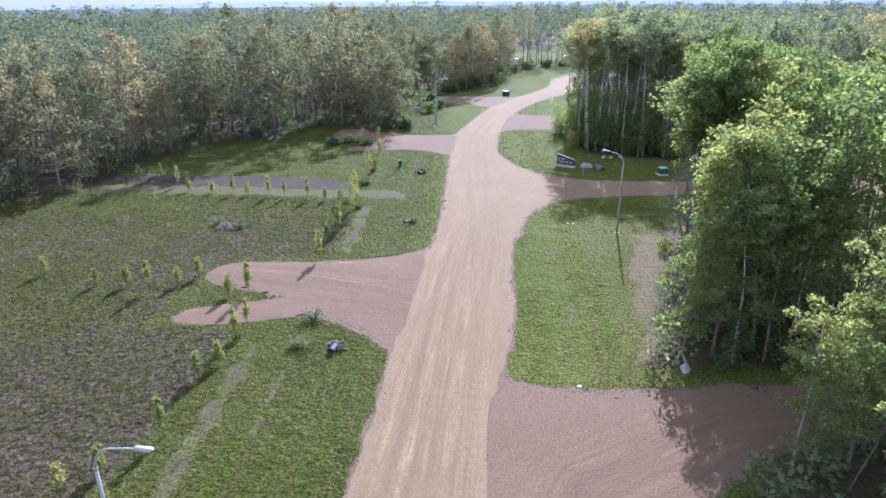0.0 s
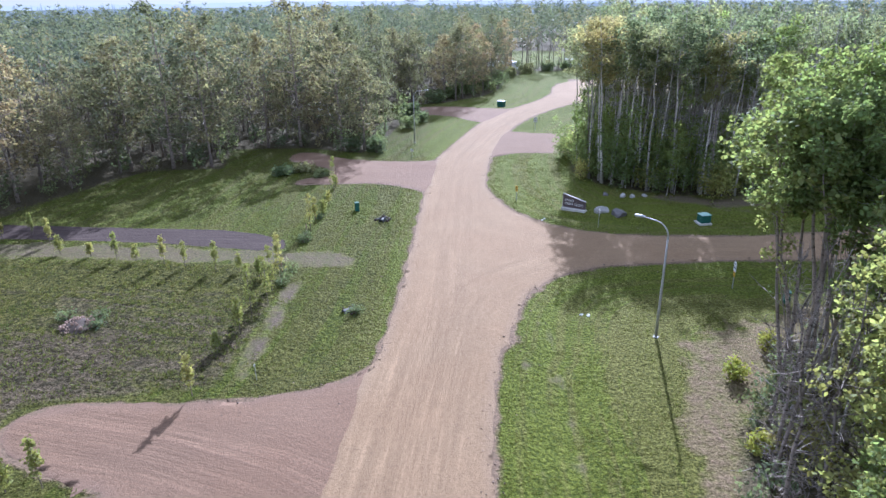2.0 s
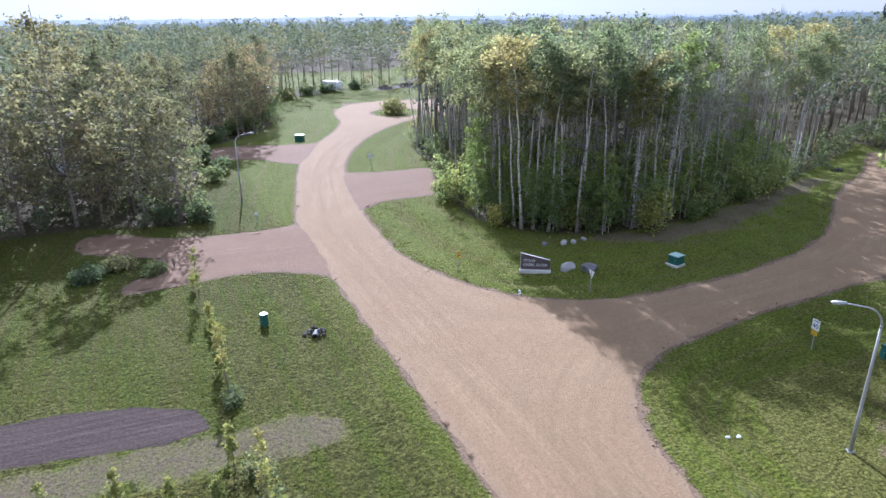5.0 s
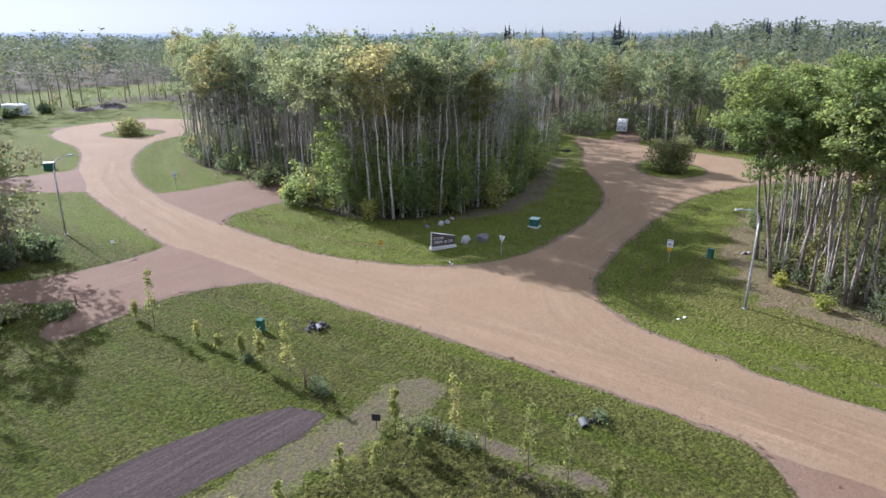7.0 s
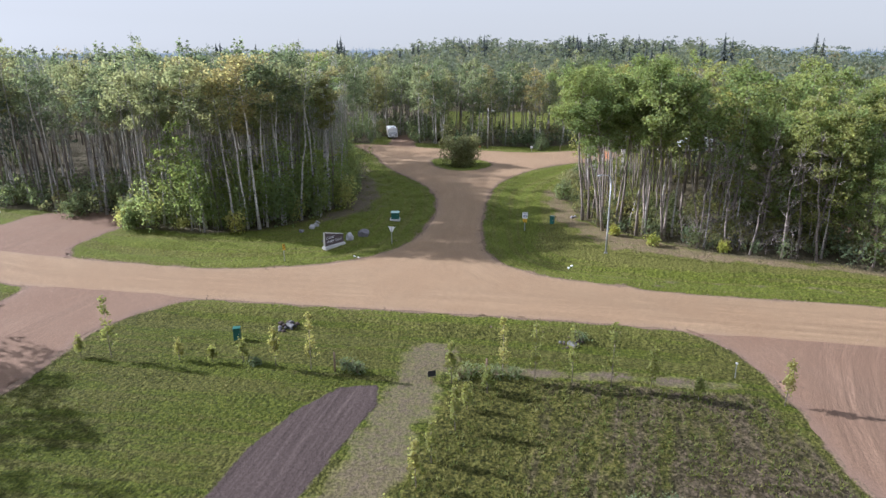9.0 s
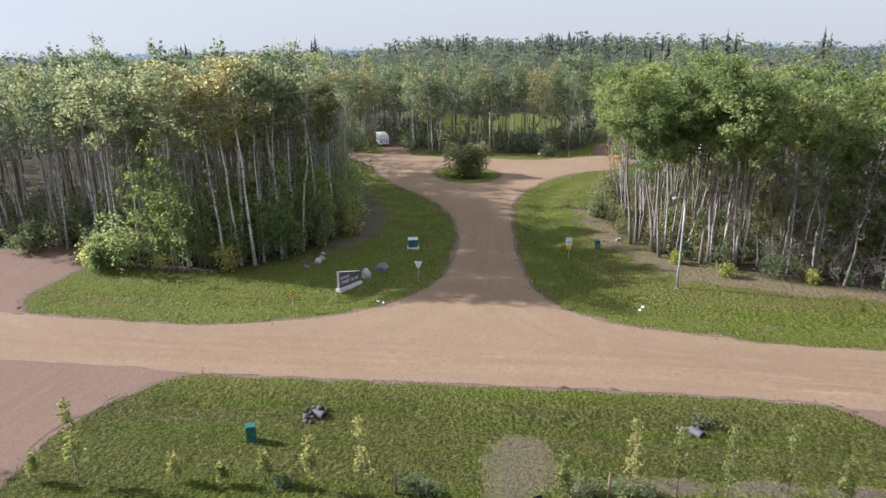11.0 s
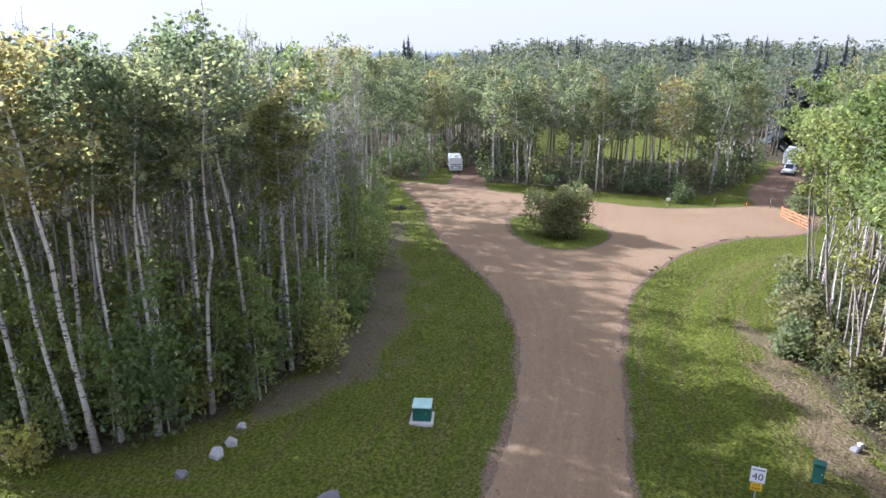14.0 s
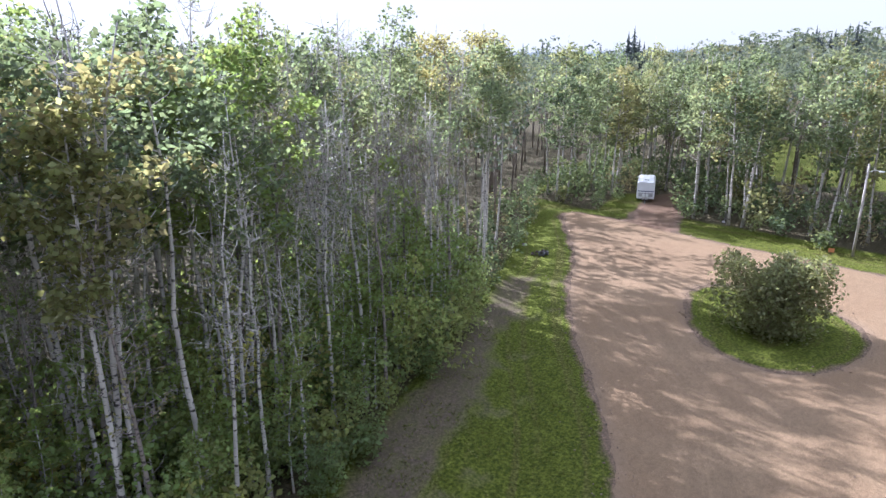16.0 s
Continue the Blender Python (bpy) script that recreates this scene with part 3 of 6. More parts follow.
DRIVE_1 = rounded([(2, 64), (-0.4, 60.2), (-2, 58.2), (-5.9, 56.9), (-10.6, 56.0), (-15.5, 56.2), (-18.8, 55.6), (-19.7, 53.8), (-19.1, 52.2), (-16.9, 51.0), (-13.5, 49.9), (-11.2, 49.1), (-11.4, 48.4), (-13.7, 47.9), (-16.2, 47.2), (-18.6, 46.2), (-19.4, 44.8), (-17.4, 44.1), (-14.9, 44.4), (-12.1, 45.2), (-8.3, 45.6), (-4.4, 43.1), (-2.4, 41), (2, 37)], 1)
DRIVE_2 = rounded([(4, 98), (0.4, 100.4), (-3.8, 103.4), (-8.6, 104.1), (-12.5, 103.3), (-16.2, 103.2), (-15.6, 105.2), (-12.2, 108), (-12.6, 111.4), (-16, 113.4), (-20, 116.4), (-20, 121), (-17, 121.2), (-13.7, 117.9), (-9.9, 116.1), (-3.5, 115.0), (0.9, 115.6), (5, 118)], 1)
DRIVE_3 = rounded([(12, 144), (8.0, 146.5), (3.4, 153.5), (-6, 157), (-9, 163), (2, 166), (11.5, 162), (18, 162)], 1)
DRIVE_EAST = rounded([(7, 114), (9.3, 117.8), (11.9, 120.3), (15.5, 121), (22, 120.6), (27, 122), (27, 131), (25.4, 134.8), (22.5, 134.9), (17.2, 135.2), (13.6, 137), (10, 139)], 1)
DRIVE_SOUTH = rounded([(2, 38), (4.6, 37), (6.8, 36.4), (9.1, 35.6), (12.5, 35.6), (18.2, 36.2), (24, 36.4), (36, 37.5), (36, 33), (24, 31.5), (18.5, 30.5), (14.5, 27), (11, 18), (7, 6), (2, 4)], 1)
DRIVE_RV = rounded([(88, 110), (93, 104), (100, 105.5), (110, 106.5), (113, 103), (100, 100.8), (91, 98), (86, 100)], 1)
DRIVE_FAR = rounded([(87, 60.5), (94, 62), (104, 60.4), (114, 56), (131, 52), (130, 46.5), (112, 51), (102, 55), (94, 55.5), (88, 56)], 1)
BED = [(-60, 89), (-26.4, 86.6), (-18.9, 86.1), (-14.8, 84.9), (-11.9, 83.3), (-11.2, 81.0), (-13.5, 80.5), (-18, 81.4), (-24.7, 82.5), (-60, 85)]
TRACK = [(-60, 83.2), (-24.3, 81.3), (-11, 79.9), (-5, 79.6), (-4.4, 77.2), (-10.6, 77.3), (-23, 78.3), (-60, 80.6)]
FIELD = [(-80, 79), (-23, 77.8), (-10.6, 76.6), (-9.2, 74), (-9.4, 58), (-20, 56), (-21, 44), (-13.5, 43.5), (-14.5, 30), (-16.5, 10), (-80, 0)]
VERGE_WORN = [(14.6, 39), (15.9, 45), (17.0, 52), (18.3, 58), (20.4, 63.2), (24.5, 66.3), (31, 69), (44, 70.4), (50, 70), (44, 67.2), (31, 66.2), (25, 61), (20.8, 54.5), (18.5, 48), (15.8, 39)]
PATH_A = [(27, 97.4), (33, 93.6), (41, 94.0), (50, 96.5), (60, 100.6), (72, 104), (71, 106), (60, 103), (50, 100), (41, 97.4), (34, 96.8), (28, 99)]
WOOD_A = [(24.5, 123), (20.8, 118), (19.8, 109.7), (22.3, 103), (28, 98.6), (35.7, 97.3), (50.5, 100.6), (64, 105), (80, 110.8), (95, 117), (110, 124), (330, 150), (330, 330), (90, 250), (72, 215), (64, 196), (54, 175), (42, 172), (33, 160), (28, 146), (27.5, 136)]
WOOD_B = [(14.6, 38.6), (17.6, 43), (18.6, 50), (20.6, 54.5), (24, 58.8), (28.2, 63.4), (32, 66), (43.7, 67.6), (54.2, 65.6), (63, 61.5), (72, 55), (80, 49), (100, 40), (330, 20), (330, -120), (30, -60), (20, 10), (19.5, 29), (24, 30.5), (40, 31), (40, 38.4)]
WOOD_E = [(16.6, 26), (19.5, 30.6), (24, 31.4), (36, 32.6), (44, 31), (46, 8), (24, 2), (14, 10)]
WOOD_C = [(99, 119), (97.5, 110), (108, 110.5), (112, 101), (98.5, 100.5), (97.6, 94), (95, 83), (95, 71.6), (98, 66.5), (105, 63), (117, 58), (134, 54), (133, 44), (120, 45.5), (108, 50), (105, 46), (130, 38), (330, 30), (330, 145), (120, 122)]
WOOD_D = [(-54, 72), (-46, 79.5), (-44, 95), (-38, 110.5), (-28, 111.6), (-31, 124), (-19, 124.4), (-10, 121), (-8, 128), (-7, 140), (-6, 148), (-12, 156), (-12, 166), (0, 170), (10, 181), (15, 196), (18, 222), (24, 232), (34, 241), (60, 248), (90, 253), (330, 335), (330, 700), (-330, 700), (-330, 20), (-80, 20)]
MEADOW_EAST = [(126, 62), (172, 50), (182, 108), (131, 104)]
MEADOW_NORTH = [(22, 256), (60, 258), (95, 263), (140, 276), (150, 330), (15, 320)]
MAIN_LINE = [(0, -60), (0.7, 26), (1.6, 38), (3.0, 57), (4.4, 70), (4.7, 90), (4.8, 104), (5.4, 116), (8, 128), (11, 141), (15, 151), (22, 163), (32, 173.5), (47, 184), (58, 196)]
SIDE_LINE = [(9, 82), (20, 81.4), (34, 81.5), (46, 82.8), (56, 86.2), (62, 92), (70, 97), (80, 99), (84.5, 93), (83, 80), (82, 70), (88, 58)]


def lanes(line, X, Y):
    """How far to the side of a line and how far along it each place lies."""
    L = np.asarray(line, float)
    best, u, v, run = np.full(np.shape(X), 1e9), np.zeros(np.shape(X)), np.zeros(np.shape(X)), 0.0
    for a, b in zip(L[:-1], L[1:]):
        d = b - a
        n = math.hypot(*d)
        t = np.clip(((X - a[0]) * d[0] + (Y - a[1]) * d[1]) / n ** 2, 0, 1)
        away = np.hypot(X - a[0] - t * d[0], Y - a[1] - t * d[1])
        side = ((Y - a[1]) * d[0] - (X - a[0]) * d[1]) / n
        near = away < best
        best, u, v = np.where(near, away, best), np.where(near, side, u), np.where(near, run + t * n, v)
        run += n
    return u, v, best


def rough(X, Y, size, seed=0):
    """Smooth unevenness from a few crossing waves."""
    rng = np.random.default_rng(seed)
    out = np.zeros(np.shape(X))
    for k in range(7):
        a, f = rng.uniform(0, 6.28), (0.6 + 0.35 * k) / size
        out += np.sin(X * math.cos(a) * f * 6.28 + Y * math.sin(a) * f * 6.28 + rng.uniform(0, 6.28)) / (1 + 0.5 * k)
    return out / 3


def road_distance(X, Y):
    d = np.minimum(beyond(MAIN, X, Y), beyond(SIDE, X, Y))
    return np.maximum(d, np.maximum(-beyond(ISLAND, X, Y), -beyond(ISLAND_NORTH, X, Y)))


DRIVES = (DRIVE_1, DRIVE_2, DRIVE_3, DRIVE_EAST, DRIVE_SOUTH, DRIVE_RV, DRIVE_FAR)


def drive_distance(X, Y):
    d = beyond(DRIVES[0], X, Y)
    for p in DRIVES[1:]:
        d = np.minimum(d, beyond(p, X, Y))
    return d


def land(X, Y):
    """The lie of the land: flat by the roads, a low field bank, a rise far to the east."""
    far = np.hypot(X - 20, Y - 90)
    way = np.arctan2(Y - 80, X - 10)
    slope = np.clip((far - 175) / 150, 0, 1)
    side = np.clip((0.31 - way) / 0.2, 0, 1) * np.clip((way + 0.55) / 0.4, 0, 1)
    hill = slope * slope * (3 - 2 * slope) * side * side * (3 - 2 * side) * 9
    return hill + rough(X, Y, 90, 3) * np.clip((far - 120) / 200, 0, 1) * 1.2


def axis(lo, hi, step, out):
    core = list(np.arange(lo, hi + 0.01, step))
    low, high, s = [lo], [hi], step
    while high[-1] < out:
        s *= 1.22
        high.append(high[-1] + s)
        low.append(low[-1] - s)
    return np.array(low[:0:-1] + core + high[1:])


# ---- the ground ----
gx, gy = axis(-48, 100, 0.7, 4200), axis(16, 170, 0.7, 4200)
X, Y = np.meshgrid(gx, gy)
road_d, drive_d = road_distance(X, Y), drive_distance(X, Y)
hard = np.minimum(road_d, drive_d)
Z = land(X, Y)
near = np.clip(1.3 - np.hypot(X - 20, Y - 90) / 150, 0, 1)
ditch = np.exp(-((road_d - 4.2) / 1.7) ** 2) * 0.35 * (drive_d > 1.5) * np.clip(drive_d / 4, 0, 1)
Z += near * (rough(X, Y, 7, 5) * 0.05 * np.clip(hard / 2, 0, 1) - ditch)
in_field = np.clip(0.5 - beyond(FIELD, X, Y) / 1.6, 0, 1)
Z += near * in_field * (0.12 + rough(X, Y, 2.2, 6) * 0.06)
Z = np.where(hard < 1.2, Z * np.clip((hard - 0.5) / 0.7, 0, 1), Z) - 0.08 * np.clip((-0.9 - hard) / 0.5, 0, 1)
wood_d = np.minimum(np.minimum(beyond(WOOD_A, X, Y), beyond(WOOD_B, X, Y)), np.minimum(beyond(WOOD_C, X, Y), np.minimum(beyond(WOOD_D, X, Y), beyond(WOOD_E, X, Y))))


def bare_strips(X, Y):
    """Strips worn bare along the property line and down the verge beside it."""
    out = np.zeros(np.shape(X))
    for x, y0, y1, wide, much in ((-11.9, 20, 43, 0.8, 0.5), (-8.3, 57, 76, 0.9, 0.52), (-9.0, 29, 40, 0.5, 0.42), (-5.6, 22, 40, 0.5, 0.22), (9.6, 40, 70, 0.3, 0.36), (10.5, 42, 70, 0.25, 0.4), (11.4, 44, 68, 0.25, 0.38), (13.3, 46, 66, 0.35, 0.4)):
        ends = np.clip((Y - y0) / 3, 0, 1) * np.clip((y1 - Y) / 3, 0, 1)
        out = np.maximum(out, much * ends * np.exp(-((X - x - 0.4 * rough(Y, Y, 9, 22)) / wide) ** 2) + 0.2 * ends * rough(X, Y, 2.5, 23) * (np.abs(X - x) < 2 * wide))
    return out


masks = {
    "field": in_field * 0.9,
    "dry": np.clip(0.26 * np.clip((road_d - 3.6) / 1.6, 0, 1) * (X > 0) * (X < 26) * (Y < 74) * (Y > 34) + -0.22 * np.exp(-((road_d - 2.0) / 1.4) ** 2) * (X > 0) + 0.25 * np.exp(-np.abs(hard) / 1.2) + 0.16 * (X < -1) + 0.1 * rough(X, Y, 14, 8) + 0.25 * np.exp(-((road_d - 8.6) / 1.8) ** 2) * (Y < 76) * (X > 0) + 0.6 * np.exp(-((road_d - 5.8) / 0.8) ** 2) * (X < 0) * (Y < 80), -0.2, 0.6),
    "tufty": np.clip(np.maximum(in_field, 0.55 * np.clip((1 - X) / 4, 0, 1)) + 0.12 * rough(X, Y, 8, 24), 0, 1),
    "bare": 0.42 * np.exp(-(np.hypot(X + 21, Y - 60) / 3.4) ** 2) + 0.17 * np.clip((47 - Y) / 14, 0, 1) + 0.14 * np.exp(-((X + 20.5) / 3.5) ** 2) * (Y < 64) - 0.3 * np.clip((Y - 68) / 6, 0, 1) + 0.1 * rough(X, Y, 16, 21),
    "worn": np.clip(0.4 - beyond(VERGE_WORN, X, Y) / np.where(Y < 62, 2.2, 3.4) + 0.45 * rough(X, Y, 2.8, 9), 0, 0.44),
    "track": np.clip(np.maximum(np.clip(0.5 - beyond(TRACK, X, Y) / 2.4 + 0.45 * rough(X, Y, 3.4, 10), 0, 0.46), np.maximum(np.clip(0.42 - beyond(PATH_A, X, Y) / 2.2 + 0.3 * rough(X, Y, 3, 9), 0, 0.5), np.maximum(bare_strips(X, Y), 0.42 * np.clip(rough(X, Y, 3.2, 25) + 0.35, 0, 1) * np.clip(1.2 - beyond(PATH_A, X, Y) / 7, 0, 1)))), 0, 0.55),
    "litter": np.clip(0.45 - wood_d / 3.0, 0, 1) * np.clip(beyond(PATH_A, X, Y) / 1.5 + 0.3, 0, 1) * ~(inside(MEADOW_EAST, X, Y) | inside(MEADOW_NORTH, X, Y)),
    "bed": np.clip(0.5 - beyond(BED, X, Y) / 1.6, 0, 1),
    "stony": np.clip(0.72 - hard / np.where(X > 9, 1.5, 1.0) + 0.3 * rough(X, Y, 2.6, 15), 0, 1),
}
n, m = X.shape
idx = np.arange(n * m).reshape(n, m)
quads = np.stack([idx[:-1, :-1], idx[:-1, 1:], idx[1:, 1:], idx[1:, :-1]], 2).reshape(-1, 4)
along = lanes(MAIN_LINE, X, Y)[1] - 1.0 * X
masks["lane"] = np.stack([road_d, along, 0 * X], 2).reshape(-1, 3)
ground = link_mesh("ground", np.stack([X, Y, Z], 2).reshape(-1, 3), quads, GROUND, attrs={k: v if k == "lane" else v.ravel() for k, v in masks.items()}, smooth=True)
tagged(ground, "mown green verges, weedy field and bare soil between gravel roads", "ground", kind="structure")


def paved(name, distance, bounds, step, lift, crown, mat, line, label, category, rutted=1.0, ragged=1.0):
    """A gravel surface on the ground, with a ragged edge and a low crown."""
    X, Y = np.meshgrid(np.arange(bounds[0], bounds[1], step), np.arange(bounds[2], bounds[3], step))
    fray = lambda a, b: distance(a, b) + ragged * (rough(a, b, 1.7, 11) * 0.16 + rough(a, b, 6, 12) * 0.14)
    D = fray(X, Y)
    n, m = X.shape
    corner = np.stack([D[:-1, :-1], D[:-1, 1:], D[1:, 1:], D[1:, :-1]], 2)
    idx = np.arange(n * m).reshape(n, m)
    quads = np.stack([idx[:-1, :-1], idx[:-1, 1:], idx[1:, 1:], idx[1:, :-1]], 2)[corner.min(2) < 0]
    gy_, gx_ = np.gradient(D, step)
    size = np.hypot(gx_, gy_) + 1e-6
    out = np.clip(D, 0, 2 * step)
    PX, PY = X - gx_ / size * out, Y - gy_ / size * out
    U, R, A = lanes(line[0], PX, PY)
    F = np.ones(np.shape(PX))
    for other in line[1:]:
        u2, r2, a2 = lanes(other, PX, PY)
        closer = (a2 < A) & (A > 4.0)
        U, R, A, F = np.where(closer, u2, U), np.where(closer, r2, R), np.where(closer, a2, A), np.where(closer, 0.7 * np.clip((r2 - 3) / 12, 0, 1), F)
    R1, R2 = np.hypot(PX - 19.5, PY - 64.5), np.hypot(PX - 21, PY - 99)
    south = R1 < R2
    bow = np.where(south, R1, R2)
    bow_run = np.where(south, np.arctan2(PY - 64.5, PX - 19.5), np.arctan2(PY - 99, PX - 21)) * 12
    turn = 0.6 * np.clip((bow - 9.5) / 3, 0, 1) * np.clip((20 - bow) / 3, 0, 1) * np.clip((PX - 1.5) / 3, 0, 1) * np.clip((24 - PX) / 5, 0, 1) if name == "road" else 0 * PX
    if name == "driveway_1":
        R1, R2 = np.hypot(PX + 5, PY - 66), np.hypot(PX + 6, PY - 35)
        bow, bow_run = np.where(PY > 50.5, R1, R2), np.where(PY > 50.5, np.arctan2(PY - 66, PX + 5), np.arctan2(PY - 35, PX + 6)) * 12
        turn = 0.85 * np.clip((PX + 14) / 5, 0, 1) * np.clip(1 - np.abs(bow - 13) / 7, 0, 1)
    H = lift + crown * np.clip(-D / 3, 0, 1) + rough(PX, PY, 5, 14) * 0.015
    used = np.unique(quads)
    back = np.full(n * m, -1)
    back[used] = np.arange(len(used))
    pick = lambda a: a.ravel()[used]
    V = np.stack([pick(PX), pick(PY), pick(H)], 1)
    ob = link_mesh(name, V, back[quads], mat, attrs={"lane": np.stack([pick(U), pick(R), 0 * pick(U)], 1), "arc": np.stack([pick(bow), pick(bow_run), 0 * pick(U)], 1), "turning": pick(turn), "edge": np.clip(-pick(D), 0, 3), "tracks": rutted * np.clip(1.25 - np.abs(pick(U)) / 4.2, 0.1, 1.0) * np.clip(-pick(D) / 0.8, 0.3, 1) * pick(F) * np.clip((84 - pick(PY)) / 24, 0.45, 1.0)}, smooth=True)
    return tagged(ob, label, category, kind="structure")


paved("road", road_distance, (-5, 98, -40, 218), 0.5, 0.02, 0.08, GRAVEL, (MAIN_LINE, SIDE_LINE), "pinkish packed gravel road with wheel tracks and a side road", "road")
for k, (poly, line) in enumerate([(DRIVE_1, [(4, 46), (-4, 50.5), (-10, 52.5), (-20, 54.5)]), (DRIVE_2, [(3, 108), (-14, 110), (-30, 118)]), (DRIVE_3, [(14, 154), (-9, 160)]), (DRIVE_EAST, [(7, 126), (27, 128)]), (DRIVE_SOUTH, [(3, 10), (6, 20), (10, 27), (18, 32), (36, 35)]), (DRIVE_RV, [(86, 104), (113, 104.5)]), (DRIVE_FAR, [(87, 58), (103, 57.5), (130, 49)])], 1):
    P = np.array(poly)
    (x0, y0), (x1, y1) = P.min(0) - 1, P.max(0) + 1
    paved("driveway_%d" % k, lambda a, b, poly=poly: beyond(poly, a, b), (x0, x1, y0, y1), 0.5, 0.012, 0.02, DRIVE_GRAVEL, (line,), "reddish loose gravel driveway with curved tyre marks beside the road", "driveway", 1.0, 2.4)


def height_at(x, y):
    """The ground's height at a place."""
    i, j = np.clip(np.searchsorted(gx, x) - 1, 0, m - 2), np.clip(np.searchsorted(gy, y) - 1, 0, n - 2)
    a, b = (x - gx[i]) / (gx[i + 1] - gx[i]), (y - gy[j]) / (gy[j + 1] - gy[j])
    return Z[j, i] * (1 - a) * (1 - b) + Z[j, i + 1] * a * (1 - b) + Z[j + 1, i] * (1 - a) * b + Z[j + 1, i + 1] * a * b


# ---- trees ----
def scatter(poly, gap, seed, bounds=None, depth=(0, 1e9)):
    """Places strewn unevenly inside a polygon, at depths from its edge."""
    rng = np.random.default_rng(seed)
    P = np.array(poly)
    x0, y0, x1, y1 = bounds or (*P.min(0), *P.max(0))
    xs, ys = np.meshgrid(np.arange(x0, x1, gap), np.arange(y0, y1, gap))
    xs = (xs + rng.uniform(-0.48, 0.48, xs.shape) * gap).ravel()
    ys = (ys + rng.uniform(-0.48, 0.48, ys.shape) * gap).ravel()
    d = -beyond(poly, xs, ys)
    keep = (d >= depth[0]) & (d < depth[1]) & (xs > x0) & (xs < x1) & (ys > y0) & (ys < y1)
    return xs[keep], ys[keep], rng


def tree_kind(name, shape, bark, leaves, label, category, group):
    wood, (cv, ct) = shape
    t = thing(name, pose(0, 0, -400), label, category, group)
    stem, *limbs = wood if isinstance(wood, list) else [wood]
    trunk = link_mesh("trunk", *stem, bark, t, smooth=True)
    for limb in limbs:
        link_mesh("limb", *limb, bark, trunk, smooth=True)
    link_mesh("crown", cv, ct, leaves, t)
    return t


def plant(kinds, xs, ys, rng, sizes=(0.85, 1.15)):
    for x, y in zip(xs, ys):
        k = kinds[rng.integers(len(kinds))]
        s = rng.uniform(*sizes)
        copy_thing(k, pose(x, y, float(height_at(x, y)), 0, 0, rng.uniform(0, 360)) @ Matrix.Diagonal((s, s, s * rng.uniform(0.92, 1.08), 1)))


def clear(kinds):
    for k in kinds:
        for o in (*k.children_recursive, k):
            bpy.data.objects.remove(o)


ASPEN = "slender pale-trunked aspen with a high leafy crown in the wood"
aspens = [tree_kind("aspen_tree", tree_shape(100 + i, 17.6 + 0.6 * (i % 4), 0.68 + 0.04 * (i % 3), 1.7, 13, 20, 0.112, 0.125, 0.05, 0.6, 0.2, leaves=2), ASPEN_BARK, ASPEN_LEAVES, ASPEN, "tree", "aspens of the corner wood") for i in range(6)]
full = [tree_kind("leafy_aspen", tree_shape(150 + i, 17.8 + 0.5 * i, 0.68, 2.4, 18, 38, 0.118, 0.14, 0.04, 0.8, 0.2, leaves=2), ASPEN_BARK, ASPEN_LEAVES, "tall aspen with a full green crown in the corner wood", "tree", "leafy aspens of the corner wood") for i in range(3)]
shady = [tree_kind("leafy_aspen", tree_shape(180 + i, 17.8 + 0.5 * i, 0.6, 2.5, 17, 20, 0.18, 0.13, 0.04, 0.85, 0.2, leaves=2), ASPEN_BARK, ASPEN_LEAVES, "tall aspen with a full green crown in the corner wood", "tree", "leafy aspens of the corner wood") for i in range(3)]
bare = [tree_kind("bare_aspen", tree_shape(200 + i, 16.4 + 0.6 * i, 0.45, 1.4, 24, 4, 0.085, 0.125, 0.06, 0.55, 0.22, twigs=True, limb=0.26, up=(0.6, 1.3)), DEAD_BARK if i % 2 else ASPEN_BARK, ASPEN_LEAVES, "nearly bare grey-brown aspen with only a few leaves", "tree", "bare aspens of the corner wood") for i in range(5)]
xs, ys, rng = scatter(WOOD_A, 2.5, 21, (18, 96, 76, 176), (0.3, 22))
far_bit = ((xs > 62) & (ys > 122)) | ((ys > 140) & (beyond(WOOD_A, xs, ys) < -10))
gone = far_bit | ((xs > 46) & (xs < 66) & (rng.random(len(xs)) < np.where(beyond(WOOD_A, xs, ys) < -7, 0.1, 0.4)))
xs, ys = xs[~gone], ys[~gone]
pick = rng.random(len(xs))
inner_wood = -beyond(WOOD_A, xs, ys) > 8
leafy_side = (xs < 29) | (ys > 121) | (xs > 64)
thin = pick < np.where(leafy_side, 0.15, np.where(inner_wood, 0.12, np.where(xs < 30, 0.35, 0.76)))
dense = pick > np.where(leafy_side, 0.55, np.where(inner_wood, 0.48, np.where(xs < 30, 0.75, 0.97)))
plant(aspens, xs[~thin & ~dense], ys[~thin & ~dense], rng, (0.82, 1.08))
deep = dense & (beyond(WOOD_A, xs, ys) < -8)
plant(full, xs[dense & ~deep], ys[dense & ~deep], rng, (0.9, 1.08))
for k, (x, y) in enumerate([(21.4, 106.0), (22.6, 103.6), (24.0, 105.4), (27.0, 103.6), (30.4, 103.0), (34.2, 103.0), (22.0, 110.0), (24.6, 101.6), (27.2, 100.2), (30.0, 99.4), (33.0, 99.2), (36.8, 99.6)]):
    s = 1.0 + 0.035 * (k * 3 % 4)
    copy_thing(full[k % 3] if k < 7 else aspens[k % 6], pose(x, y, float(height_at(x, y)), 0, 0, 67 * k) @ Matrix.Diagonal((s * 1.1, s * 1.1, s, 1)))
plant(shady, xs[deep], ys[deep], rng, (0.88, 1.08))
clear(shady)
plant(bare, xs[thin], ys[thin], rng, (0.85, 1.12))
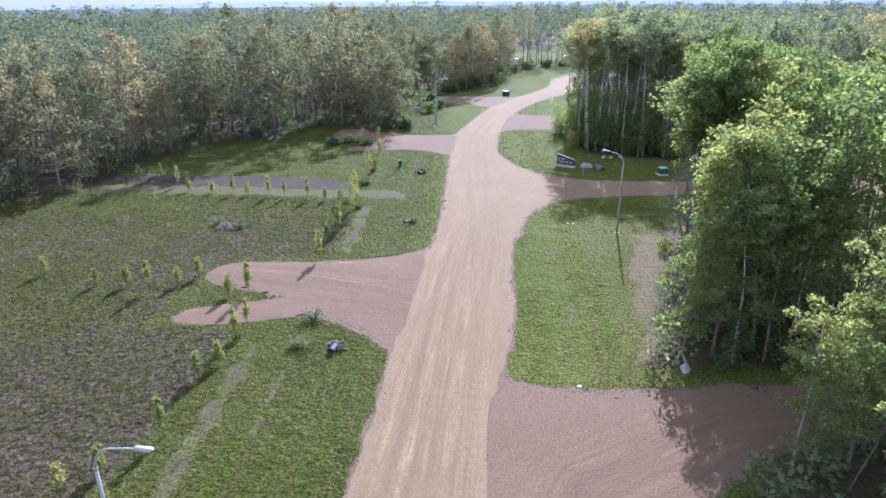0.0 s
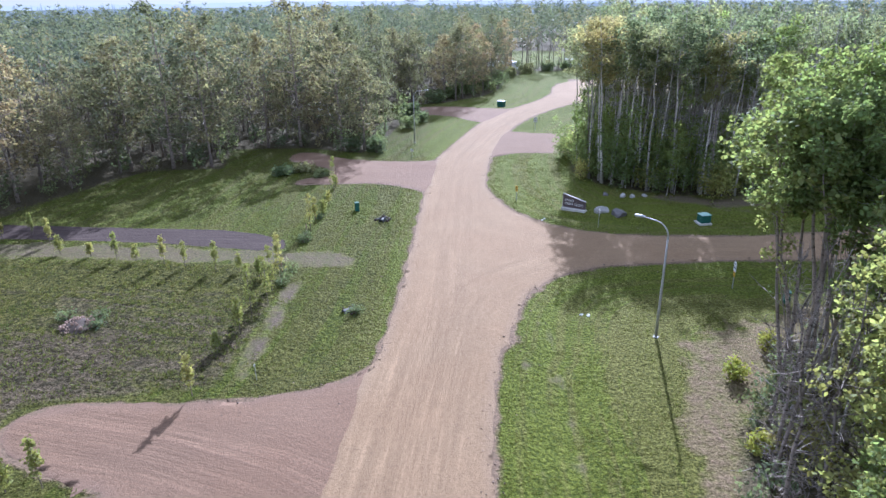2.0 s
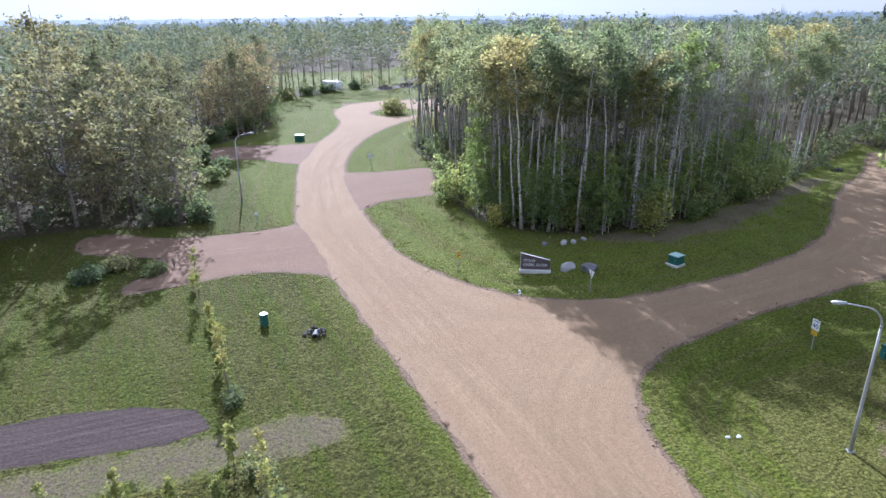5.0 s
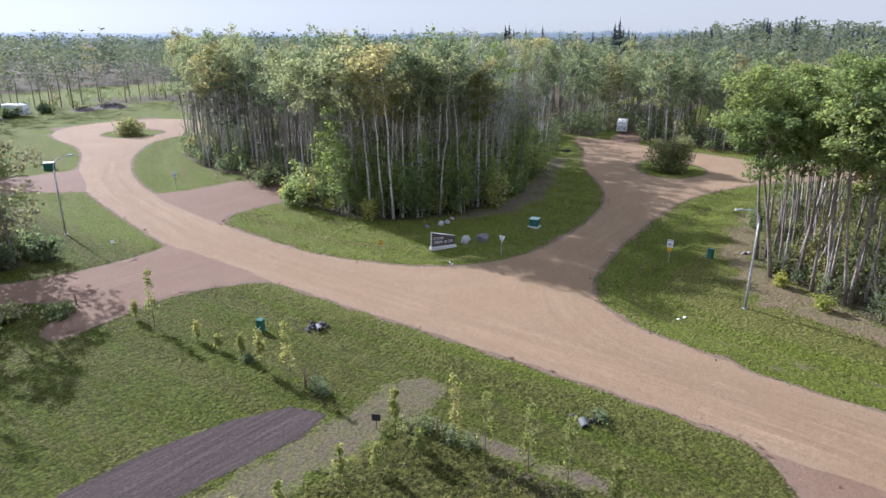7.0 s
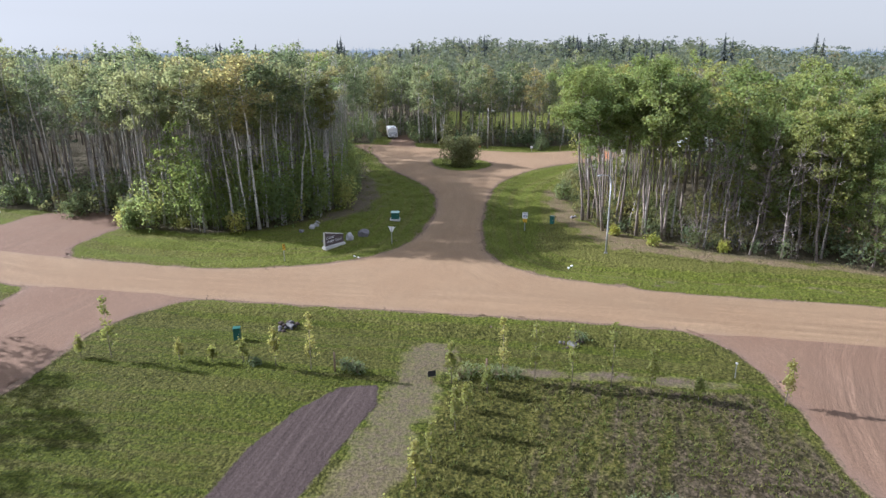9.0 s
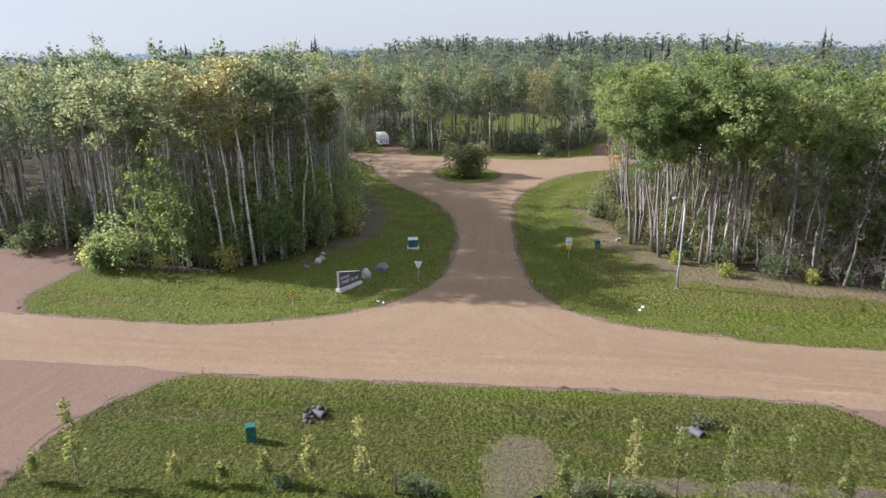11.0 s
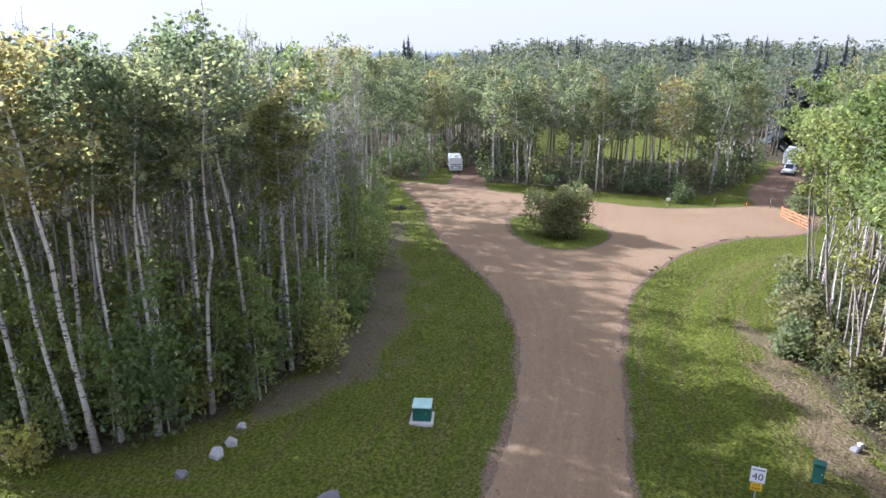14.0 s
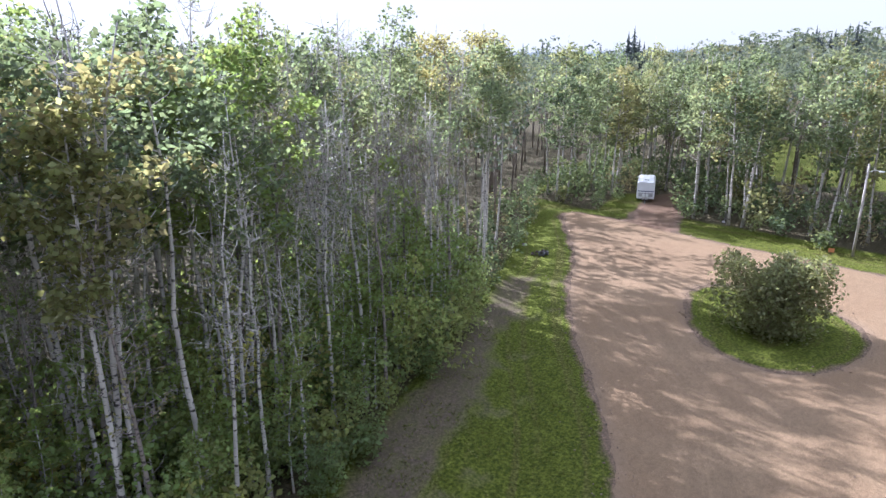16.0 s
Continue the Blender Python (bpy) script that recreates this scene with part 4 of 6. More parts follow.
xs, ys, rng = scatter(WOOD_A, 3.2, 29, (26, 96, 58, 113), (0.3, 12))
plant(bare, xs, ys, rng, (0.6, 1.02))
young = [tree_kind("young_aspen", tree_shape(270 + i, 6.5 + 1.1 * i, 0.25, 1.3, 15, 18, 0.115, 0.06, 0.05, 0.55, 0.12, split=True), ASPEN_BARK, FRESH_LEAVES, "young aspen with bright green leaves under taller trees", "tree", "young aspens of the corner wood") for i in range(4)]
xs, ys, rng = scatter(WOOD_A, 3.0, 26, (20, 96, 62, 116), (0.2, 12))
plant(young, xs, ys, rng, (0.6, 1.3))
xs, ys, rng = scatter(WOOD_A, 2.7, 30, (20, 96, 62, 116), (-0.3, 3.4))
plant(young, xs, ys, rng, (0.5, 1.05))
clear(young)

SPECIMENS = [(41.1, 102.6, 19.4, 2.6, 0.56, FRESH_LEAVES, "tall aspen with a broad bright green crown"), (39.8, 103.4, 18.4, 2.0, 0.56, FRESH_LEAVES, "tall aspen with a broad bright green crown"), (33.0, 98.5, 17.4, 1.3, 0.62, TURNING_LEAVES, "slender aspen turning yellow at the wood's edge"), (36.0, 107.2, 19.8, 2.0, 0.6, FRESH_LEAVES, "very tall aspen above the corner wood")]
for k, (x, y, h, r, low, leaves, label) in enumerate(SPECIMENS):
    one = tree_kind("tall_aspen", tree_shape(240 + k, h, low, r, 22, 44, 0.12, 0.14, 0.02, 0.25 * r + 0.12, 0.12, split=True), ASPEN_BARK, leaves, label, "tree", "tall aspens of the corner wood")
    one.matrix_world = pose(x, y, float(height_at(x, y)))

POPLAR = "leafy green poplar with a leaning grey trunk in the wood"
poplars = [tree_kind("poplar_tree", tree_shape(300 + i, 17.4 + 0.6 * (i % 3), 0.64, 2.6, 19, 36, 0.14, 0.125, 0.06, 0.78, 0.25, 0.8), POPLAR_BARK if i % 3 else ASPEN_BARK, POPLAR_LEAVES, POPLAR, "tree", "poplars south of the side road") for i in range(6)]
xs, ys, rng = scatter(WOOD_B, 3.1, 22, (13, 28, 78, 69), (0.3, 5))
open_edge = ((xs < 23.5) & (ys > 46) & (ys < 59)) | ((xs > 29) & (xs < 48) & (ys > 65.6))
xs, ys = xs[~open_edge], ys[~open_edge]
west = (ys < 53) & (xs < 30)
plant(poplars, xs[west], ys[west], rng, (0.62, 0.8))
plant(poplars, xs[~west], ys[~west], rng, (0.82, 1.0))
inner = [tree_kind("poplar_tree", tree_shape(320 + i, 17.8 + 0.5 * i, 0.56, 2.7, 16, 24, 0.165, 0.115, 0.06, 0.85, 0.25, 0.8), POPLAR_BARK, POPLAR_LEAVES, POPLAR, "tree", "poplars south of the side road") for i in range(3)]
xs, ys, rng = scatter(WOOD_B, 3.3, 27, (13, 28, 78, 69), (5, 12))
plant(inner, xs, ys, rng, (0.85, 1.02))
clear(inner)
slim = [tree_kind("slim_poplar", tree_shape(330 + i, 12.5 + 0.8 * i, 0.7, 1.0, 9, 12, 0.15, 0.085, 0.09, 0.6, 0.3), POPLAR_BARK if i % 3 else ASPEN_BARK, POPLAR_LEAVES, "thin pale poplar stem with a small crown among taller trees", "tree", "thin poplars south of the side road") for i in range(5)]
xs, ys, rng = scatter(WOOD_B, 2.6, 28, (21, 50, 70, 69), (0.4, 6))
back_row = (ys < 65.4) | (xs > 48)
plant(slim, xs[back_row], ys[back_row], rng, (0.75, 1.1))
clear(slim)
broad = [tree_kind("broad_poplar", tree_shape(340 + i, 17.6 + 0.5 * i, 0.66, 2.9, 26, 86, 0.115, 0.16, 0.03, 0.8, 0.3, 0.75, split=True), POPLAR_BARK, POPLAR_LEAVES, "broad sunlit poplar with a dense green crown at the corner", "tree", "broad poplars at the corner") for i in range(3)]
for k, (x, y, lean, way) in enumerate([(27.4, 64.1, 12, 140), (29.0, 64.4, 8, 120), (28.9, 62.0, 6, 150), (31.9, 66.1, 4, 80), (32.8, 65.3, 3, 60), (27.2, 59.4, 3, 160), (24.8, 57.8, 2, 150), (25.6, 60.6, 5, 140), (26.4, 59.7, 4, 200)]):
    s = 0.88 + 0.04 * (k * 3 % 5)
    tip = Matrix.Rotation(radians(lean), 4, (-math.sin(radians(way)), math.cos(radians(way)), 0))
    copy_thing(broad[k % 3], pose(x, y, float(height_at(x, y))) @ tip @ Matrix.Rotation(1.45 * k, 4, "Z") @ Matrix.Diagonal((s, s, s, 1)))
leafy = [tree_kind("bushy_poplar", tree_shape(350 + i, 14.0 + 0.8 * i, 0.2, 3.0, 32, 64, 0.11, 0.15, 0.04, 0.85, 0.3, 0.6, split=True), POPLAR_BARK, POPLAR_LEAVES, "poplar leafy almost to the ground at the wood's western edge", "tree", "bushy poplars at the edge") for i in range(3)]
for k, (x, y) in enumerate([(19.6, 40.2), (21.4, 43.8), (24.0, 44.2), (25.0, 47.6), (22.4, 40.8), (25.6, 41.8), (27.4, 47.0), (17.4, 39.8), (22.4, 30.2), (20.2, 28.4), (25.4, 31.0)]):
    s = 0.82 + 0.05 * (k * 3 % 5) if k < 7 else 0.6
    copy_thing(leafy[k % 3], pose(x, y, float(height_at(x, y)), 0, 0, 83 * k) @ Matrix.Diagonal((s, s, s, 1)))
clear(broad + leafy)
dead = [tree_kind("dead_tree", tree_shape(260 + i, 11 + 1.5 * i, 0.3, 1.9, 20, 1, 0.07, 0.11, 0.08, 0.5, 0.25, twigs=True), DEAD_BARK, SHRUB_LEAVES, "bare grey dead tree at the poplars' edge", "tree", "dead trees by the poplars") for i in range(2)]
for k, (x, y) in enumerate([(19.2, 47.4), (20.0, 50.2), (22.0, 54.8), (18.6, 44.4), (21.2, 52.4)]):
    copy_thing(dead[k % 2], pose(x, y, float(height_at(x, y)), 0, 0, 70 * k))
clear(dead)
tangle = [tree_kind("dead_shrub", tree_shape(280 + i, 2.6 + 0.5 * i, 0.06, 1.9, 16, 1, 0.06, 0.05, 0.1, 0.5, 0.2, twigs=True), DEAD_BARK, SHRUB_LEAVES, "tangle of bare pale dead branches at the poplars' edge", "shrub", "dead shrubs by the poplars") for i in range(3)]
for k, (x, y) in enumerate([(20.2, 48.6), (21.2, 51.0), (22.0, 53.2), (23.2, 55.6), (19.4, 46.4), (22.6, 50.4), (24.0, 53.0)]):
    copy_thing(tangle[k % 3], pose(x, y, float(height_at(x, y)), 8 * (-1) ** k, 0, 55 * k))
clear(tangle)
xs, ys, rng = scatter(WOOD_E, 3.6, 25, (19, 23, 46, 33))
plant(poplars, xs, ys, rng, (0.46, 0.6))

EDGE = "aspen with grey-green crown at the far wood's edge"
light_aspens = [tree_kind("edge_aspen", tree_shape(400 + i, 16.5 + 0.9 * (i % 3), 0.42, 2.3, 18, 22, 0.165, 0.14, 0.04, 0.9), ASPEN_BARK, ASPEN_LEAVES, EDGE, "tree", "aspens along the far edges") for i in range(5)]
xs, ys, rng = scatter(WOOD_C, 3.6, 23, (94, 38, 135, 122), (0.2, 11))
plant(light_aspens, xs, ys, rng, (0.85, 1.1))
woodland = [tree_kind("woodland_tree", tree_shape(500 + i, 13.5 + 2.2 * (i % 3), 0.16, 3.7, 28, 24, 0.165, 0.16, 0.03, 0.95, 0.2, 1.15), POPLAR_BARK, MIXED_LEAVES, "broad mixed woodland tree with dull green and yellowing leaves", "tree", "trees of the western wood") for i in range(5)]
xs, ys, rng = scatter(WOOD_D, 5.2, 24, (-62, 60, 30, 205), (0.4, 14))
plant(woodland, xs, ys, rng, (0.58, 1.2))
for k, (x, y) in enumerate([(-40.5, 110.8), (-35.0, 111.8), (-30.0, 112.8), (-31.0, 119.0), (-25.5, 125.2), (-20.5, 125.8), (3.5, 174.0), (7.5, 181.0), (10.0, 188.0), (12.5, 198.0), (14.5, 208.0), (16.5, 217.0), (1.0, 178.0), (5.5, 190.0)]):
    s = (1.12 if k < 6 else 0.9) + 0.05 * (k * 3 % 4)
    copy_thing(woodland[2 if k % 2 else 1], pose(x, y, float(height_at(x, y)), 0, 0, 77 * k) @ Matrix.Diagonal((s, s, s, 1)))
clear(aspens + full + bare + poplars + light_aspens + woodland)


# ---- woods behind the edges, undergrowth, far woods ----
def strewn(poly, gap, seed, shapes, bounds, depth, sizes, tall=(0.9, 1.1)):
    xs, ys, rng = scatter(poly, gap, seed, bounds, depth)
    which = rng.integers(len(shapes), size=len(xs))
    out = []
    for k, shape in enumerate(shapes):
        s = which == k
        if s.any():
            size = rng.uniform(*sizes, s.sum())
            out.append(spread(shape, np.stack([xs[s], ys[s], height_at(xs[s], ys[s])], 1), rng.uniform(0, 6.28, s.sum()), size, rng.random(s.sum()), size * rng.uniform(*tall, s.sum())))
    return out


def flakes(shape, share, size, rng):
    """A crown thinned to single leaf sprays, three corners each, for woods seen from afar."""
    V, T = shape
    C = V.reshape(-1, 4, 3).mean(1)
    C = C[rng.random(len(C)) < share]
    A = rng.normal(size=(len(C), 3)) * np.array([1, 1, 0.6])
    A /= np.linalg.norm(A, axis=1, keepdims=True)
    B = np.cross(A, rng.normal(size=(len(C), 3)) + np.array([0, 0, 0.8]))
    B /= np.linalg.norm(B, axis=1, keepdims=True) + 1e-9
    w = size * rng.uniform(0.6, 1.3, (len(C), 1))
    W = np.stack([C - A * w, C + A * w * 0.7 + B * w * 0.8, C + A * w * 0.5 - B * w * 0.9], 1).reshape(-1, 3)
    return W, np.arange(len(W)).reshape(-1, 3)


def merged(i, height, low, r, branches, per, leaf, clump=1.0):
    rng = np.random.default_rng(i)
    return flakes(tree_shape(i, height, low, r, branches, per, leaf, 0.14, 0.03, clump, 0.1, 0.7, leaves=1)[1], 1.0, leaf, rng)


mid_crowns = [merged(600 + i, 15 + i, 0.36 + 0.05 * (i % 2), 2.5, 16, 9, 0.3, 0.95) for i in range(5)]
mid_trunks = [tube([[0, 0, -0.3], [0.1 * k, 0, 6], [0, 0.15 * k, 12]], [0.16, 0.12, 0.06], 5) for k in range(5)]
groups, stems = [], []


def behind(poly, gap, seed, shapes, bounds, near, depth):
    """Woods inside a polygon, but for the band of single trees along its edge."""
    xs, ys, rng = scatter(poly, gap, seed, bounds, (0.4, 100))
    d = -beyond(poly, xs, ys)
    band = (d < depth) & (xs > near[0]) & (xs < near[2]) & (ys > near[1]) & (ys < near[3])
    band |= (xs < 62) & (ys < 27) & (poly is WOOD_B)
    band |= (xs < 50) & (ys < 42) & (poly is WOOD_B)
    band |= inside(MEADOW_EAST, xs, ys) | inside(MEADOW_NORTH, xs, ys)
    xs, ys = xs[~band], ys[~band]
    which, size, turn, tint, tall = rng.integers(len(shapes), size=len(xs)), rng.uniform(0.85, 1.12, len(xs)), rng.uniform(0, 6.28, len(xs)), rng.random(len(xs)), rng.uniform(0.92, 1.08, len(xs))
    place = np.stack([xs, ys, height_at(xs, ys)], 1)
    return [spread(shapes[k], place[which == k], turn[which == k], size[which == k], tint[which == k], (size * tall)[which == k]) for k in range(len(shapes)) if (which == k).any()]


for poly, gap, bounds, near, depth, seed in ((WOOD_A, 5.2, (18, 96, 170, 245), (18, 96, 76, 140), 24, 31), (WOOD_B, 4.6, (13, -30, 170, 69), (13, 28, 78, 69), 11, 32), (WOOD_C, 4.6, (94, 30, 200, 150), (94, 38, 135, 122), 11, 33), (WOOD_D, 5.0, (-140, 50, 140, 320), (-62, 60, 30, 205), 14, 34)):
    groups += behind(poly, gap, seed, mid_crowns, bounds, near, depth)
    stems += behind(poly, gap, seed, mid_trunks, bounds, near, depth)
stuff("woodland_crowns", groups, WOOD_LEAVES, "dense green aspen crowns of the woods behind their edges", "woods")
stuff("woodland_trunks", stems, POPLAR_BARK, "many thin pale trunks of the woods behind their edges", "woods")

low_shapes = [shrub_shape(700 + i, 2.2 + 1.1 * i, 1.3 + 0.12 * i, 66, 0.145)[1] for i in range(4)]
fine_shapes = [shrub_shape(720 + i, 2.8 + 1.3 * i, 1.6 + 0.2 * i, 270, 0.12, 9)[1] for i in range(4)]
stuff("low_shrubs", strewn(WOOD_A, 2.0, 46, fine_shapes, (19, 96, 64, 122), (-1.4, 12), (0.65, 1.25), (0.85, 1.45)), FINE_LEAVES, "low leafy shrubs and young growth under the corner wood", "undergrowth")
stuff("poplar_undergrowth", strewn(WOOD_B, 1.8, 50, [shrub_shape(740 + i, 1.3 + 0.6 * i, 1.0 + 0.1 * i, 96, 0.11)[1] for i in range(4)], (21, 34, 76, 69), (-0.4, 13), (0.7, 1.35), (0.7, 1.2)), EDGE_LEAVES, "olive and yellow-green shrubs under the poplars", "undergrowth")
under = []
for poly, gap, bounds, depth, seed in ((WOOD_A, 2.2, (18, 118, 76, 176), (-0.6, 11), 41), (WOOD_A, 2.2, (62, 96, 96, 119), (-0.6, 10), 48), (WOOD_B, 2.3, (23, 28, 80, 69), (-0.4, 10), 42), (WOOD_B, 1.7, (13, 46, 23, 58), (-0.4, 8), 42), (WOOD_B, 2.0, (13, 28, 23, 46), (-0.8, 8), 49), (WOOD_E, 2.4, (13, 5, 46, 33), (-0.6, 12), 45), (WOOD_C, 2.2, (94, 38, 125, 122), (-1.4, 9), 43), (WOOD_D, 3.2, (-62, 60, 30, 205), (-0.8, 6), 44), (WOOD_D, 3.6, (10, 190, 130, 275), (-0.8, 8), 47)):
    small = 0.55 if seed == 42 else 1.2 if seed == 43 else 1.0
    for w, f, k in strewn(poly, gap, seed, low_shapes, bounds, depth, (0.6 * small, 1.35 * small), (0.7, 1.2)):
        under.append((w, f, k))
stuff("undergrowth", under, UNDER_LEAVES, "dense low shrubs and saplings under the trees", "undergrowth")

far_shapes = [merged(800 + i, 16 + i, 0.34, 2.7, 13, 6, 0.5, 1.0) for i in range(4)]
ring_far = [(-420, 60), (-140, 60), (150, -130), (620, -130), (620, 760), (-420, 760)]
xs, ys, rng = scatter(ring_far, 9.0, 51)
d = np.hypot(xs - 20, ys - 90)
solid = ~(inside([(-140, 50), (140, 50), (200, 150), (140, 320), (-140, 320)], xs, ys)) & (d > 95) & (d < 440) & ~((xs < 165) & (ys < 66)) & ~(inside([(150, 60), (200, 60), (200, 110), (150, 110)], xs, ys)) & ~inside(MEADOW_EAST, xs, ys) & ~inside(MEADOW_NORTH, xs, ys)
field_gap = (rough(xs, ys, 160, 17) > 0.62) & (d > 330)
xs, ys = xs[solid & ~field_gap], ys[solid & ~field_gap]
far = []
which = rng.integers(4, size=len(xs))
for k in range(4):
    s = which == k
    size = rng.uniform(0.75, 1.12, s.sum())
    place, turn, tint, tall = np.stack([xs[s], ys[s], height_at(xs[s], ys[s])], 1), rng.uniform(0, 6.28, s.sum()), rng.random(s.sum()) * 0.85, size * rng.uniform(0.85, 1.1, s.sum())
    close = np.hypot(xs[s] - 10, ys[s] - 60) < 190
    for shape, q in ((mid_crowns[k], close), (far_shapes[k], ~close)):
        far.append(spread(shape, place[q], turn[q], size[q] * 1.35, tint[q], tall[q]))
stuff("far_woods", far, WOOD_LEAVES, "mixed green woods reaching to the horizon", "woods")


def spruce_shape(seed, height, rows=27):
    """A dark spire of ragged drooping boughs round a thin trunk, with gaps between them."""
    rng = np.random.default_rng(seed)
    reach = lambda u: height * min(0.16, 0.3 * (1 - u)) + 0.05
    core = np.linspace(0.06, 0.94, 6)
    pieces = [tube([[0, 0, -0.3], [0, 0, height]], [0.18, 0.02], 4), tube([[0, 0, height * c] for c in core], [0.3 * reach(c) for c in core], 6, False)]
    for i in range(rows):
        full = rng.uniform(0.7, 1.15)
        for k in range(7):
            u = min(0.985, (i + rng.uniform(-0.6, 0.6)) / rows)
            z, q = height * (0.05 + 0.95 * u), reach(u) * full * rng.uniform(0.55, 1.3)
            a, w, droop = k * 0.9 + i * 0.5 + rng.uniform(-0.35, 0.35), rng.uniform(0.22, 0.46), rng.uniform(0.15, 0.55)
            tip = [math.cos(a) * q, math.sin(a) * q, z - q * droop]
            v = np.array([[0, 0, z + 0.3], [math.cos(a - w) * q * 0.6, math.sin(a - w) * q * 0.6, z - q * (droop * 0.6 + 0.12)], tip, [math.cos(a + w) * q * 0.6, math.sin(a + w) * q * 0.6, z - q * (droop * 0.6 + 0.12)]])
            pieces.append((v, np.array([[0, 1, 2], [0, 2, 3]])))
    return join(pieces)


SPRUCE_GROUPS = [(249, 163, 12, 5), (330, 250, 9, 9), (360, 190, 10, 10)]
LONE_SPRUCES = [(150.7, 47.4, 1.08), (149.8, 42.9, 1.12), (152, 41, 1.08), (148.8, 38.6, 1.2), (151, 36.5, 1.14), (146.1, 28.9, 1.18), (148, 27.5, 1.12), (144.3, 23.5, 1.26), (143, 21.8, 1.2), (135.9, 3.6, 1.24), (137, 1.5, 1.18)]
spruces = [spruce_shape(900 + i, 18 + 2 * i) for i in range(3)]
rng = np.random.default_rng(61)
ang, dist = rng.uniform(-0.2, 0.24, 230), rng.uniform(290, 350, 230)
ang, dist = np.append(ang, rng.uniform(-0.75, 0.9, 160)), np.append(dist, rng.uniform(360, 460, 160))
sx, sy = 10 + np.cos(ang) * dist, 82 + np.sin(ang) * dist
keep = rough(sx, sy, 60, 19) > -0.15
sx, sy = sx[keep], sy[keep]
for cx, cy, k, r in SPRUCE_GROUPS:
    sx, sy = np.append(sx, cx + rng.normal(0, r, k)), np.append(sy, cy + rng.normal(0, r, k))
for cx, cy, k in LONE_SPRUCES:
    sx, sy = np.append(sx, cx), np.append(sy, cy)
tall = np.where(np.arange(len(sx)) < keep.sum(), 1.0, 1.28)
which = rng.integers(3, size=len(sx))
groups = []
for k in range(3):
    s = which == k
    size = rng.uniform(0.62, 0.98, s.sum()) * tall[s]
    alone = np.arange(len(sx))[s] - (len(sx) - len(LONE_SPRUCES))
    size = np.where(alone >= 0, [LONE_SPRUCES[max(q, 0)][2] * 19.6 / (18 + 2 * k) for q in alone], size)
    groups.append(spread(spruces[k], np.stack([sx[s], sy[s], height_at(sx[s], sy[s])], 1), rng.uniform(0, 6.28, s.sum()), size, rng.random(s.sum()), size))
stuff("spruce_belt", groups, SPRUCE_NEEDLES, "dark pointed spruces standing above the far woods", "woods")


# ---- far land and woods with haze painted in ----
def tree_line(name, radius, top, rough_by, spires, mat, label):
    """A ring of far land at the horizon, with the points of its spruces along the top."""
    count = 5600
    a = np.linspace(0, 2 * np.pi, count, endpoint=False)
    x, y = 10 + radius * np.cos(a), 85 + radius * np.sin(a)
    z = top(a) + rough_by * (rough(x, y, radius * 0.06, 91) + 0.5 * rough(x, y, radius * 0.02, 92))
    tips = np.random.default_rng(93).beta(1.2, 3.0, count) * spires * np.clip(0.7 + rough(x, y, radius * 0.1, 94), 0, 1.3)
    z = z + np.where(np.arange(count) % 2 == 0, tips, -0.2 * spires)
    V = np.concatenate([np.stack([x, y, -60 + 0 * a], 1), np.stack([x, y, z], 1)])
    i = np.arange(count)
    j = (i + 1) % count
    ob = link_mesh(name, V, np.stack([i, j, j + count, i + count], 1), mat)
    ob.visible_shadow = False
    return tagged(ob, label, "backdrop", kind="structure")


tree_line("backdrop", 2600, lambda a: 16 + 0 * a, 4, 3, FAR_HAZE, "glowing far land along the horizon with pale blue haze painted in")
tree_line("backdrop_woods", 900, lambda a: 14 + 9 * np.exp(-((a - 0.3) / 0.4) ** 2) + 10 * np.exp(-((a - 6.2) / 0.5) ** 2), 2.0, 9, NEARER_HAZE, "glowing line of far woods with grey-blue haze painted in")


# ---- things along the roads ----
def stand(name, x, y, facing, label, category, group="", sink=0.0):
    """A thing on the ground whose front, its -y side, looks towards facing."""
    turn = math.degrees(math.atan2(facing[0], -facing[1]))
    return thing(name, pose(x, y, float(height_at(x, y)) - sink, 0, 0, turn), label, category, group)


def pipe(points, radii, mat, name, parent, label="", sides=10):
    V, T = tube(points, radii, sides)
    return link_mesh(name, V, T, mat, parent, label, smooth=True)


def letters(text, size, x, y, z, mat, parent, name="lettering", stretch=1.0, depth=0.006):
    """Raised lettering on the front of a board."""
    c = bpy.data.curves.new("text", "FONT")
    c.body, c.size, c.extrude, c.align_x, c.align_y, c.resolution_u = text, size, depth, "CENTER", "CENTER", 3
    ob = new("text", c)
    me = bpy.data.meshes.new_from_object(ob)
    bpy.data.objects.remove(ob)
    me.transform(pose(x, y, z, 90) @ Matrix.Diagonal((stretch, 1, 1, 1)))
    me.materials.append(mat)
    made = new(name, me)
    made.parent = parent
    return made


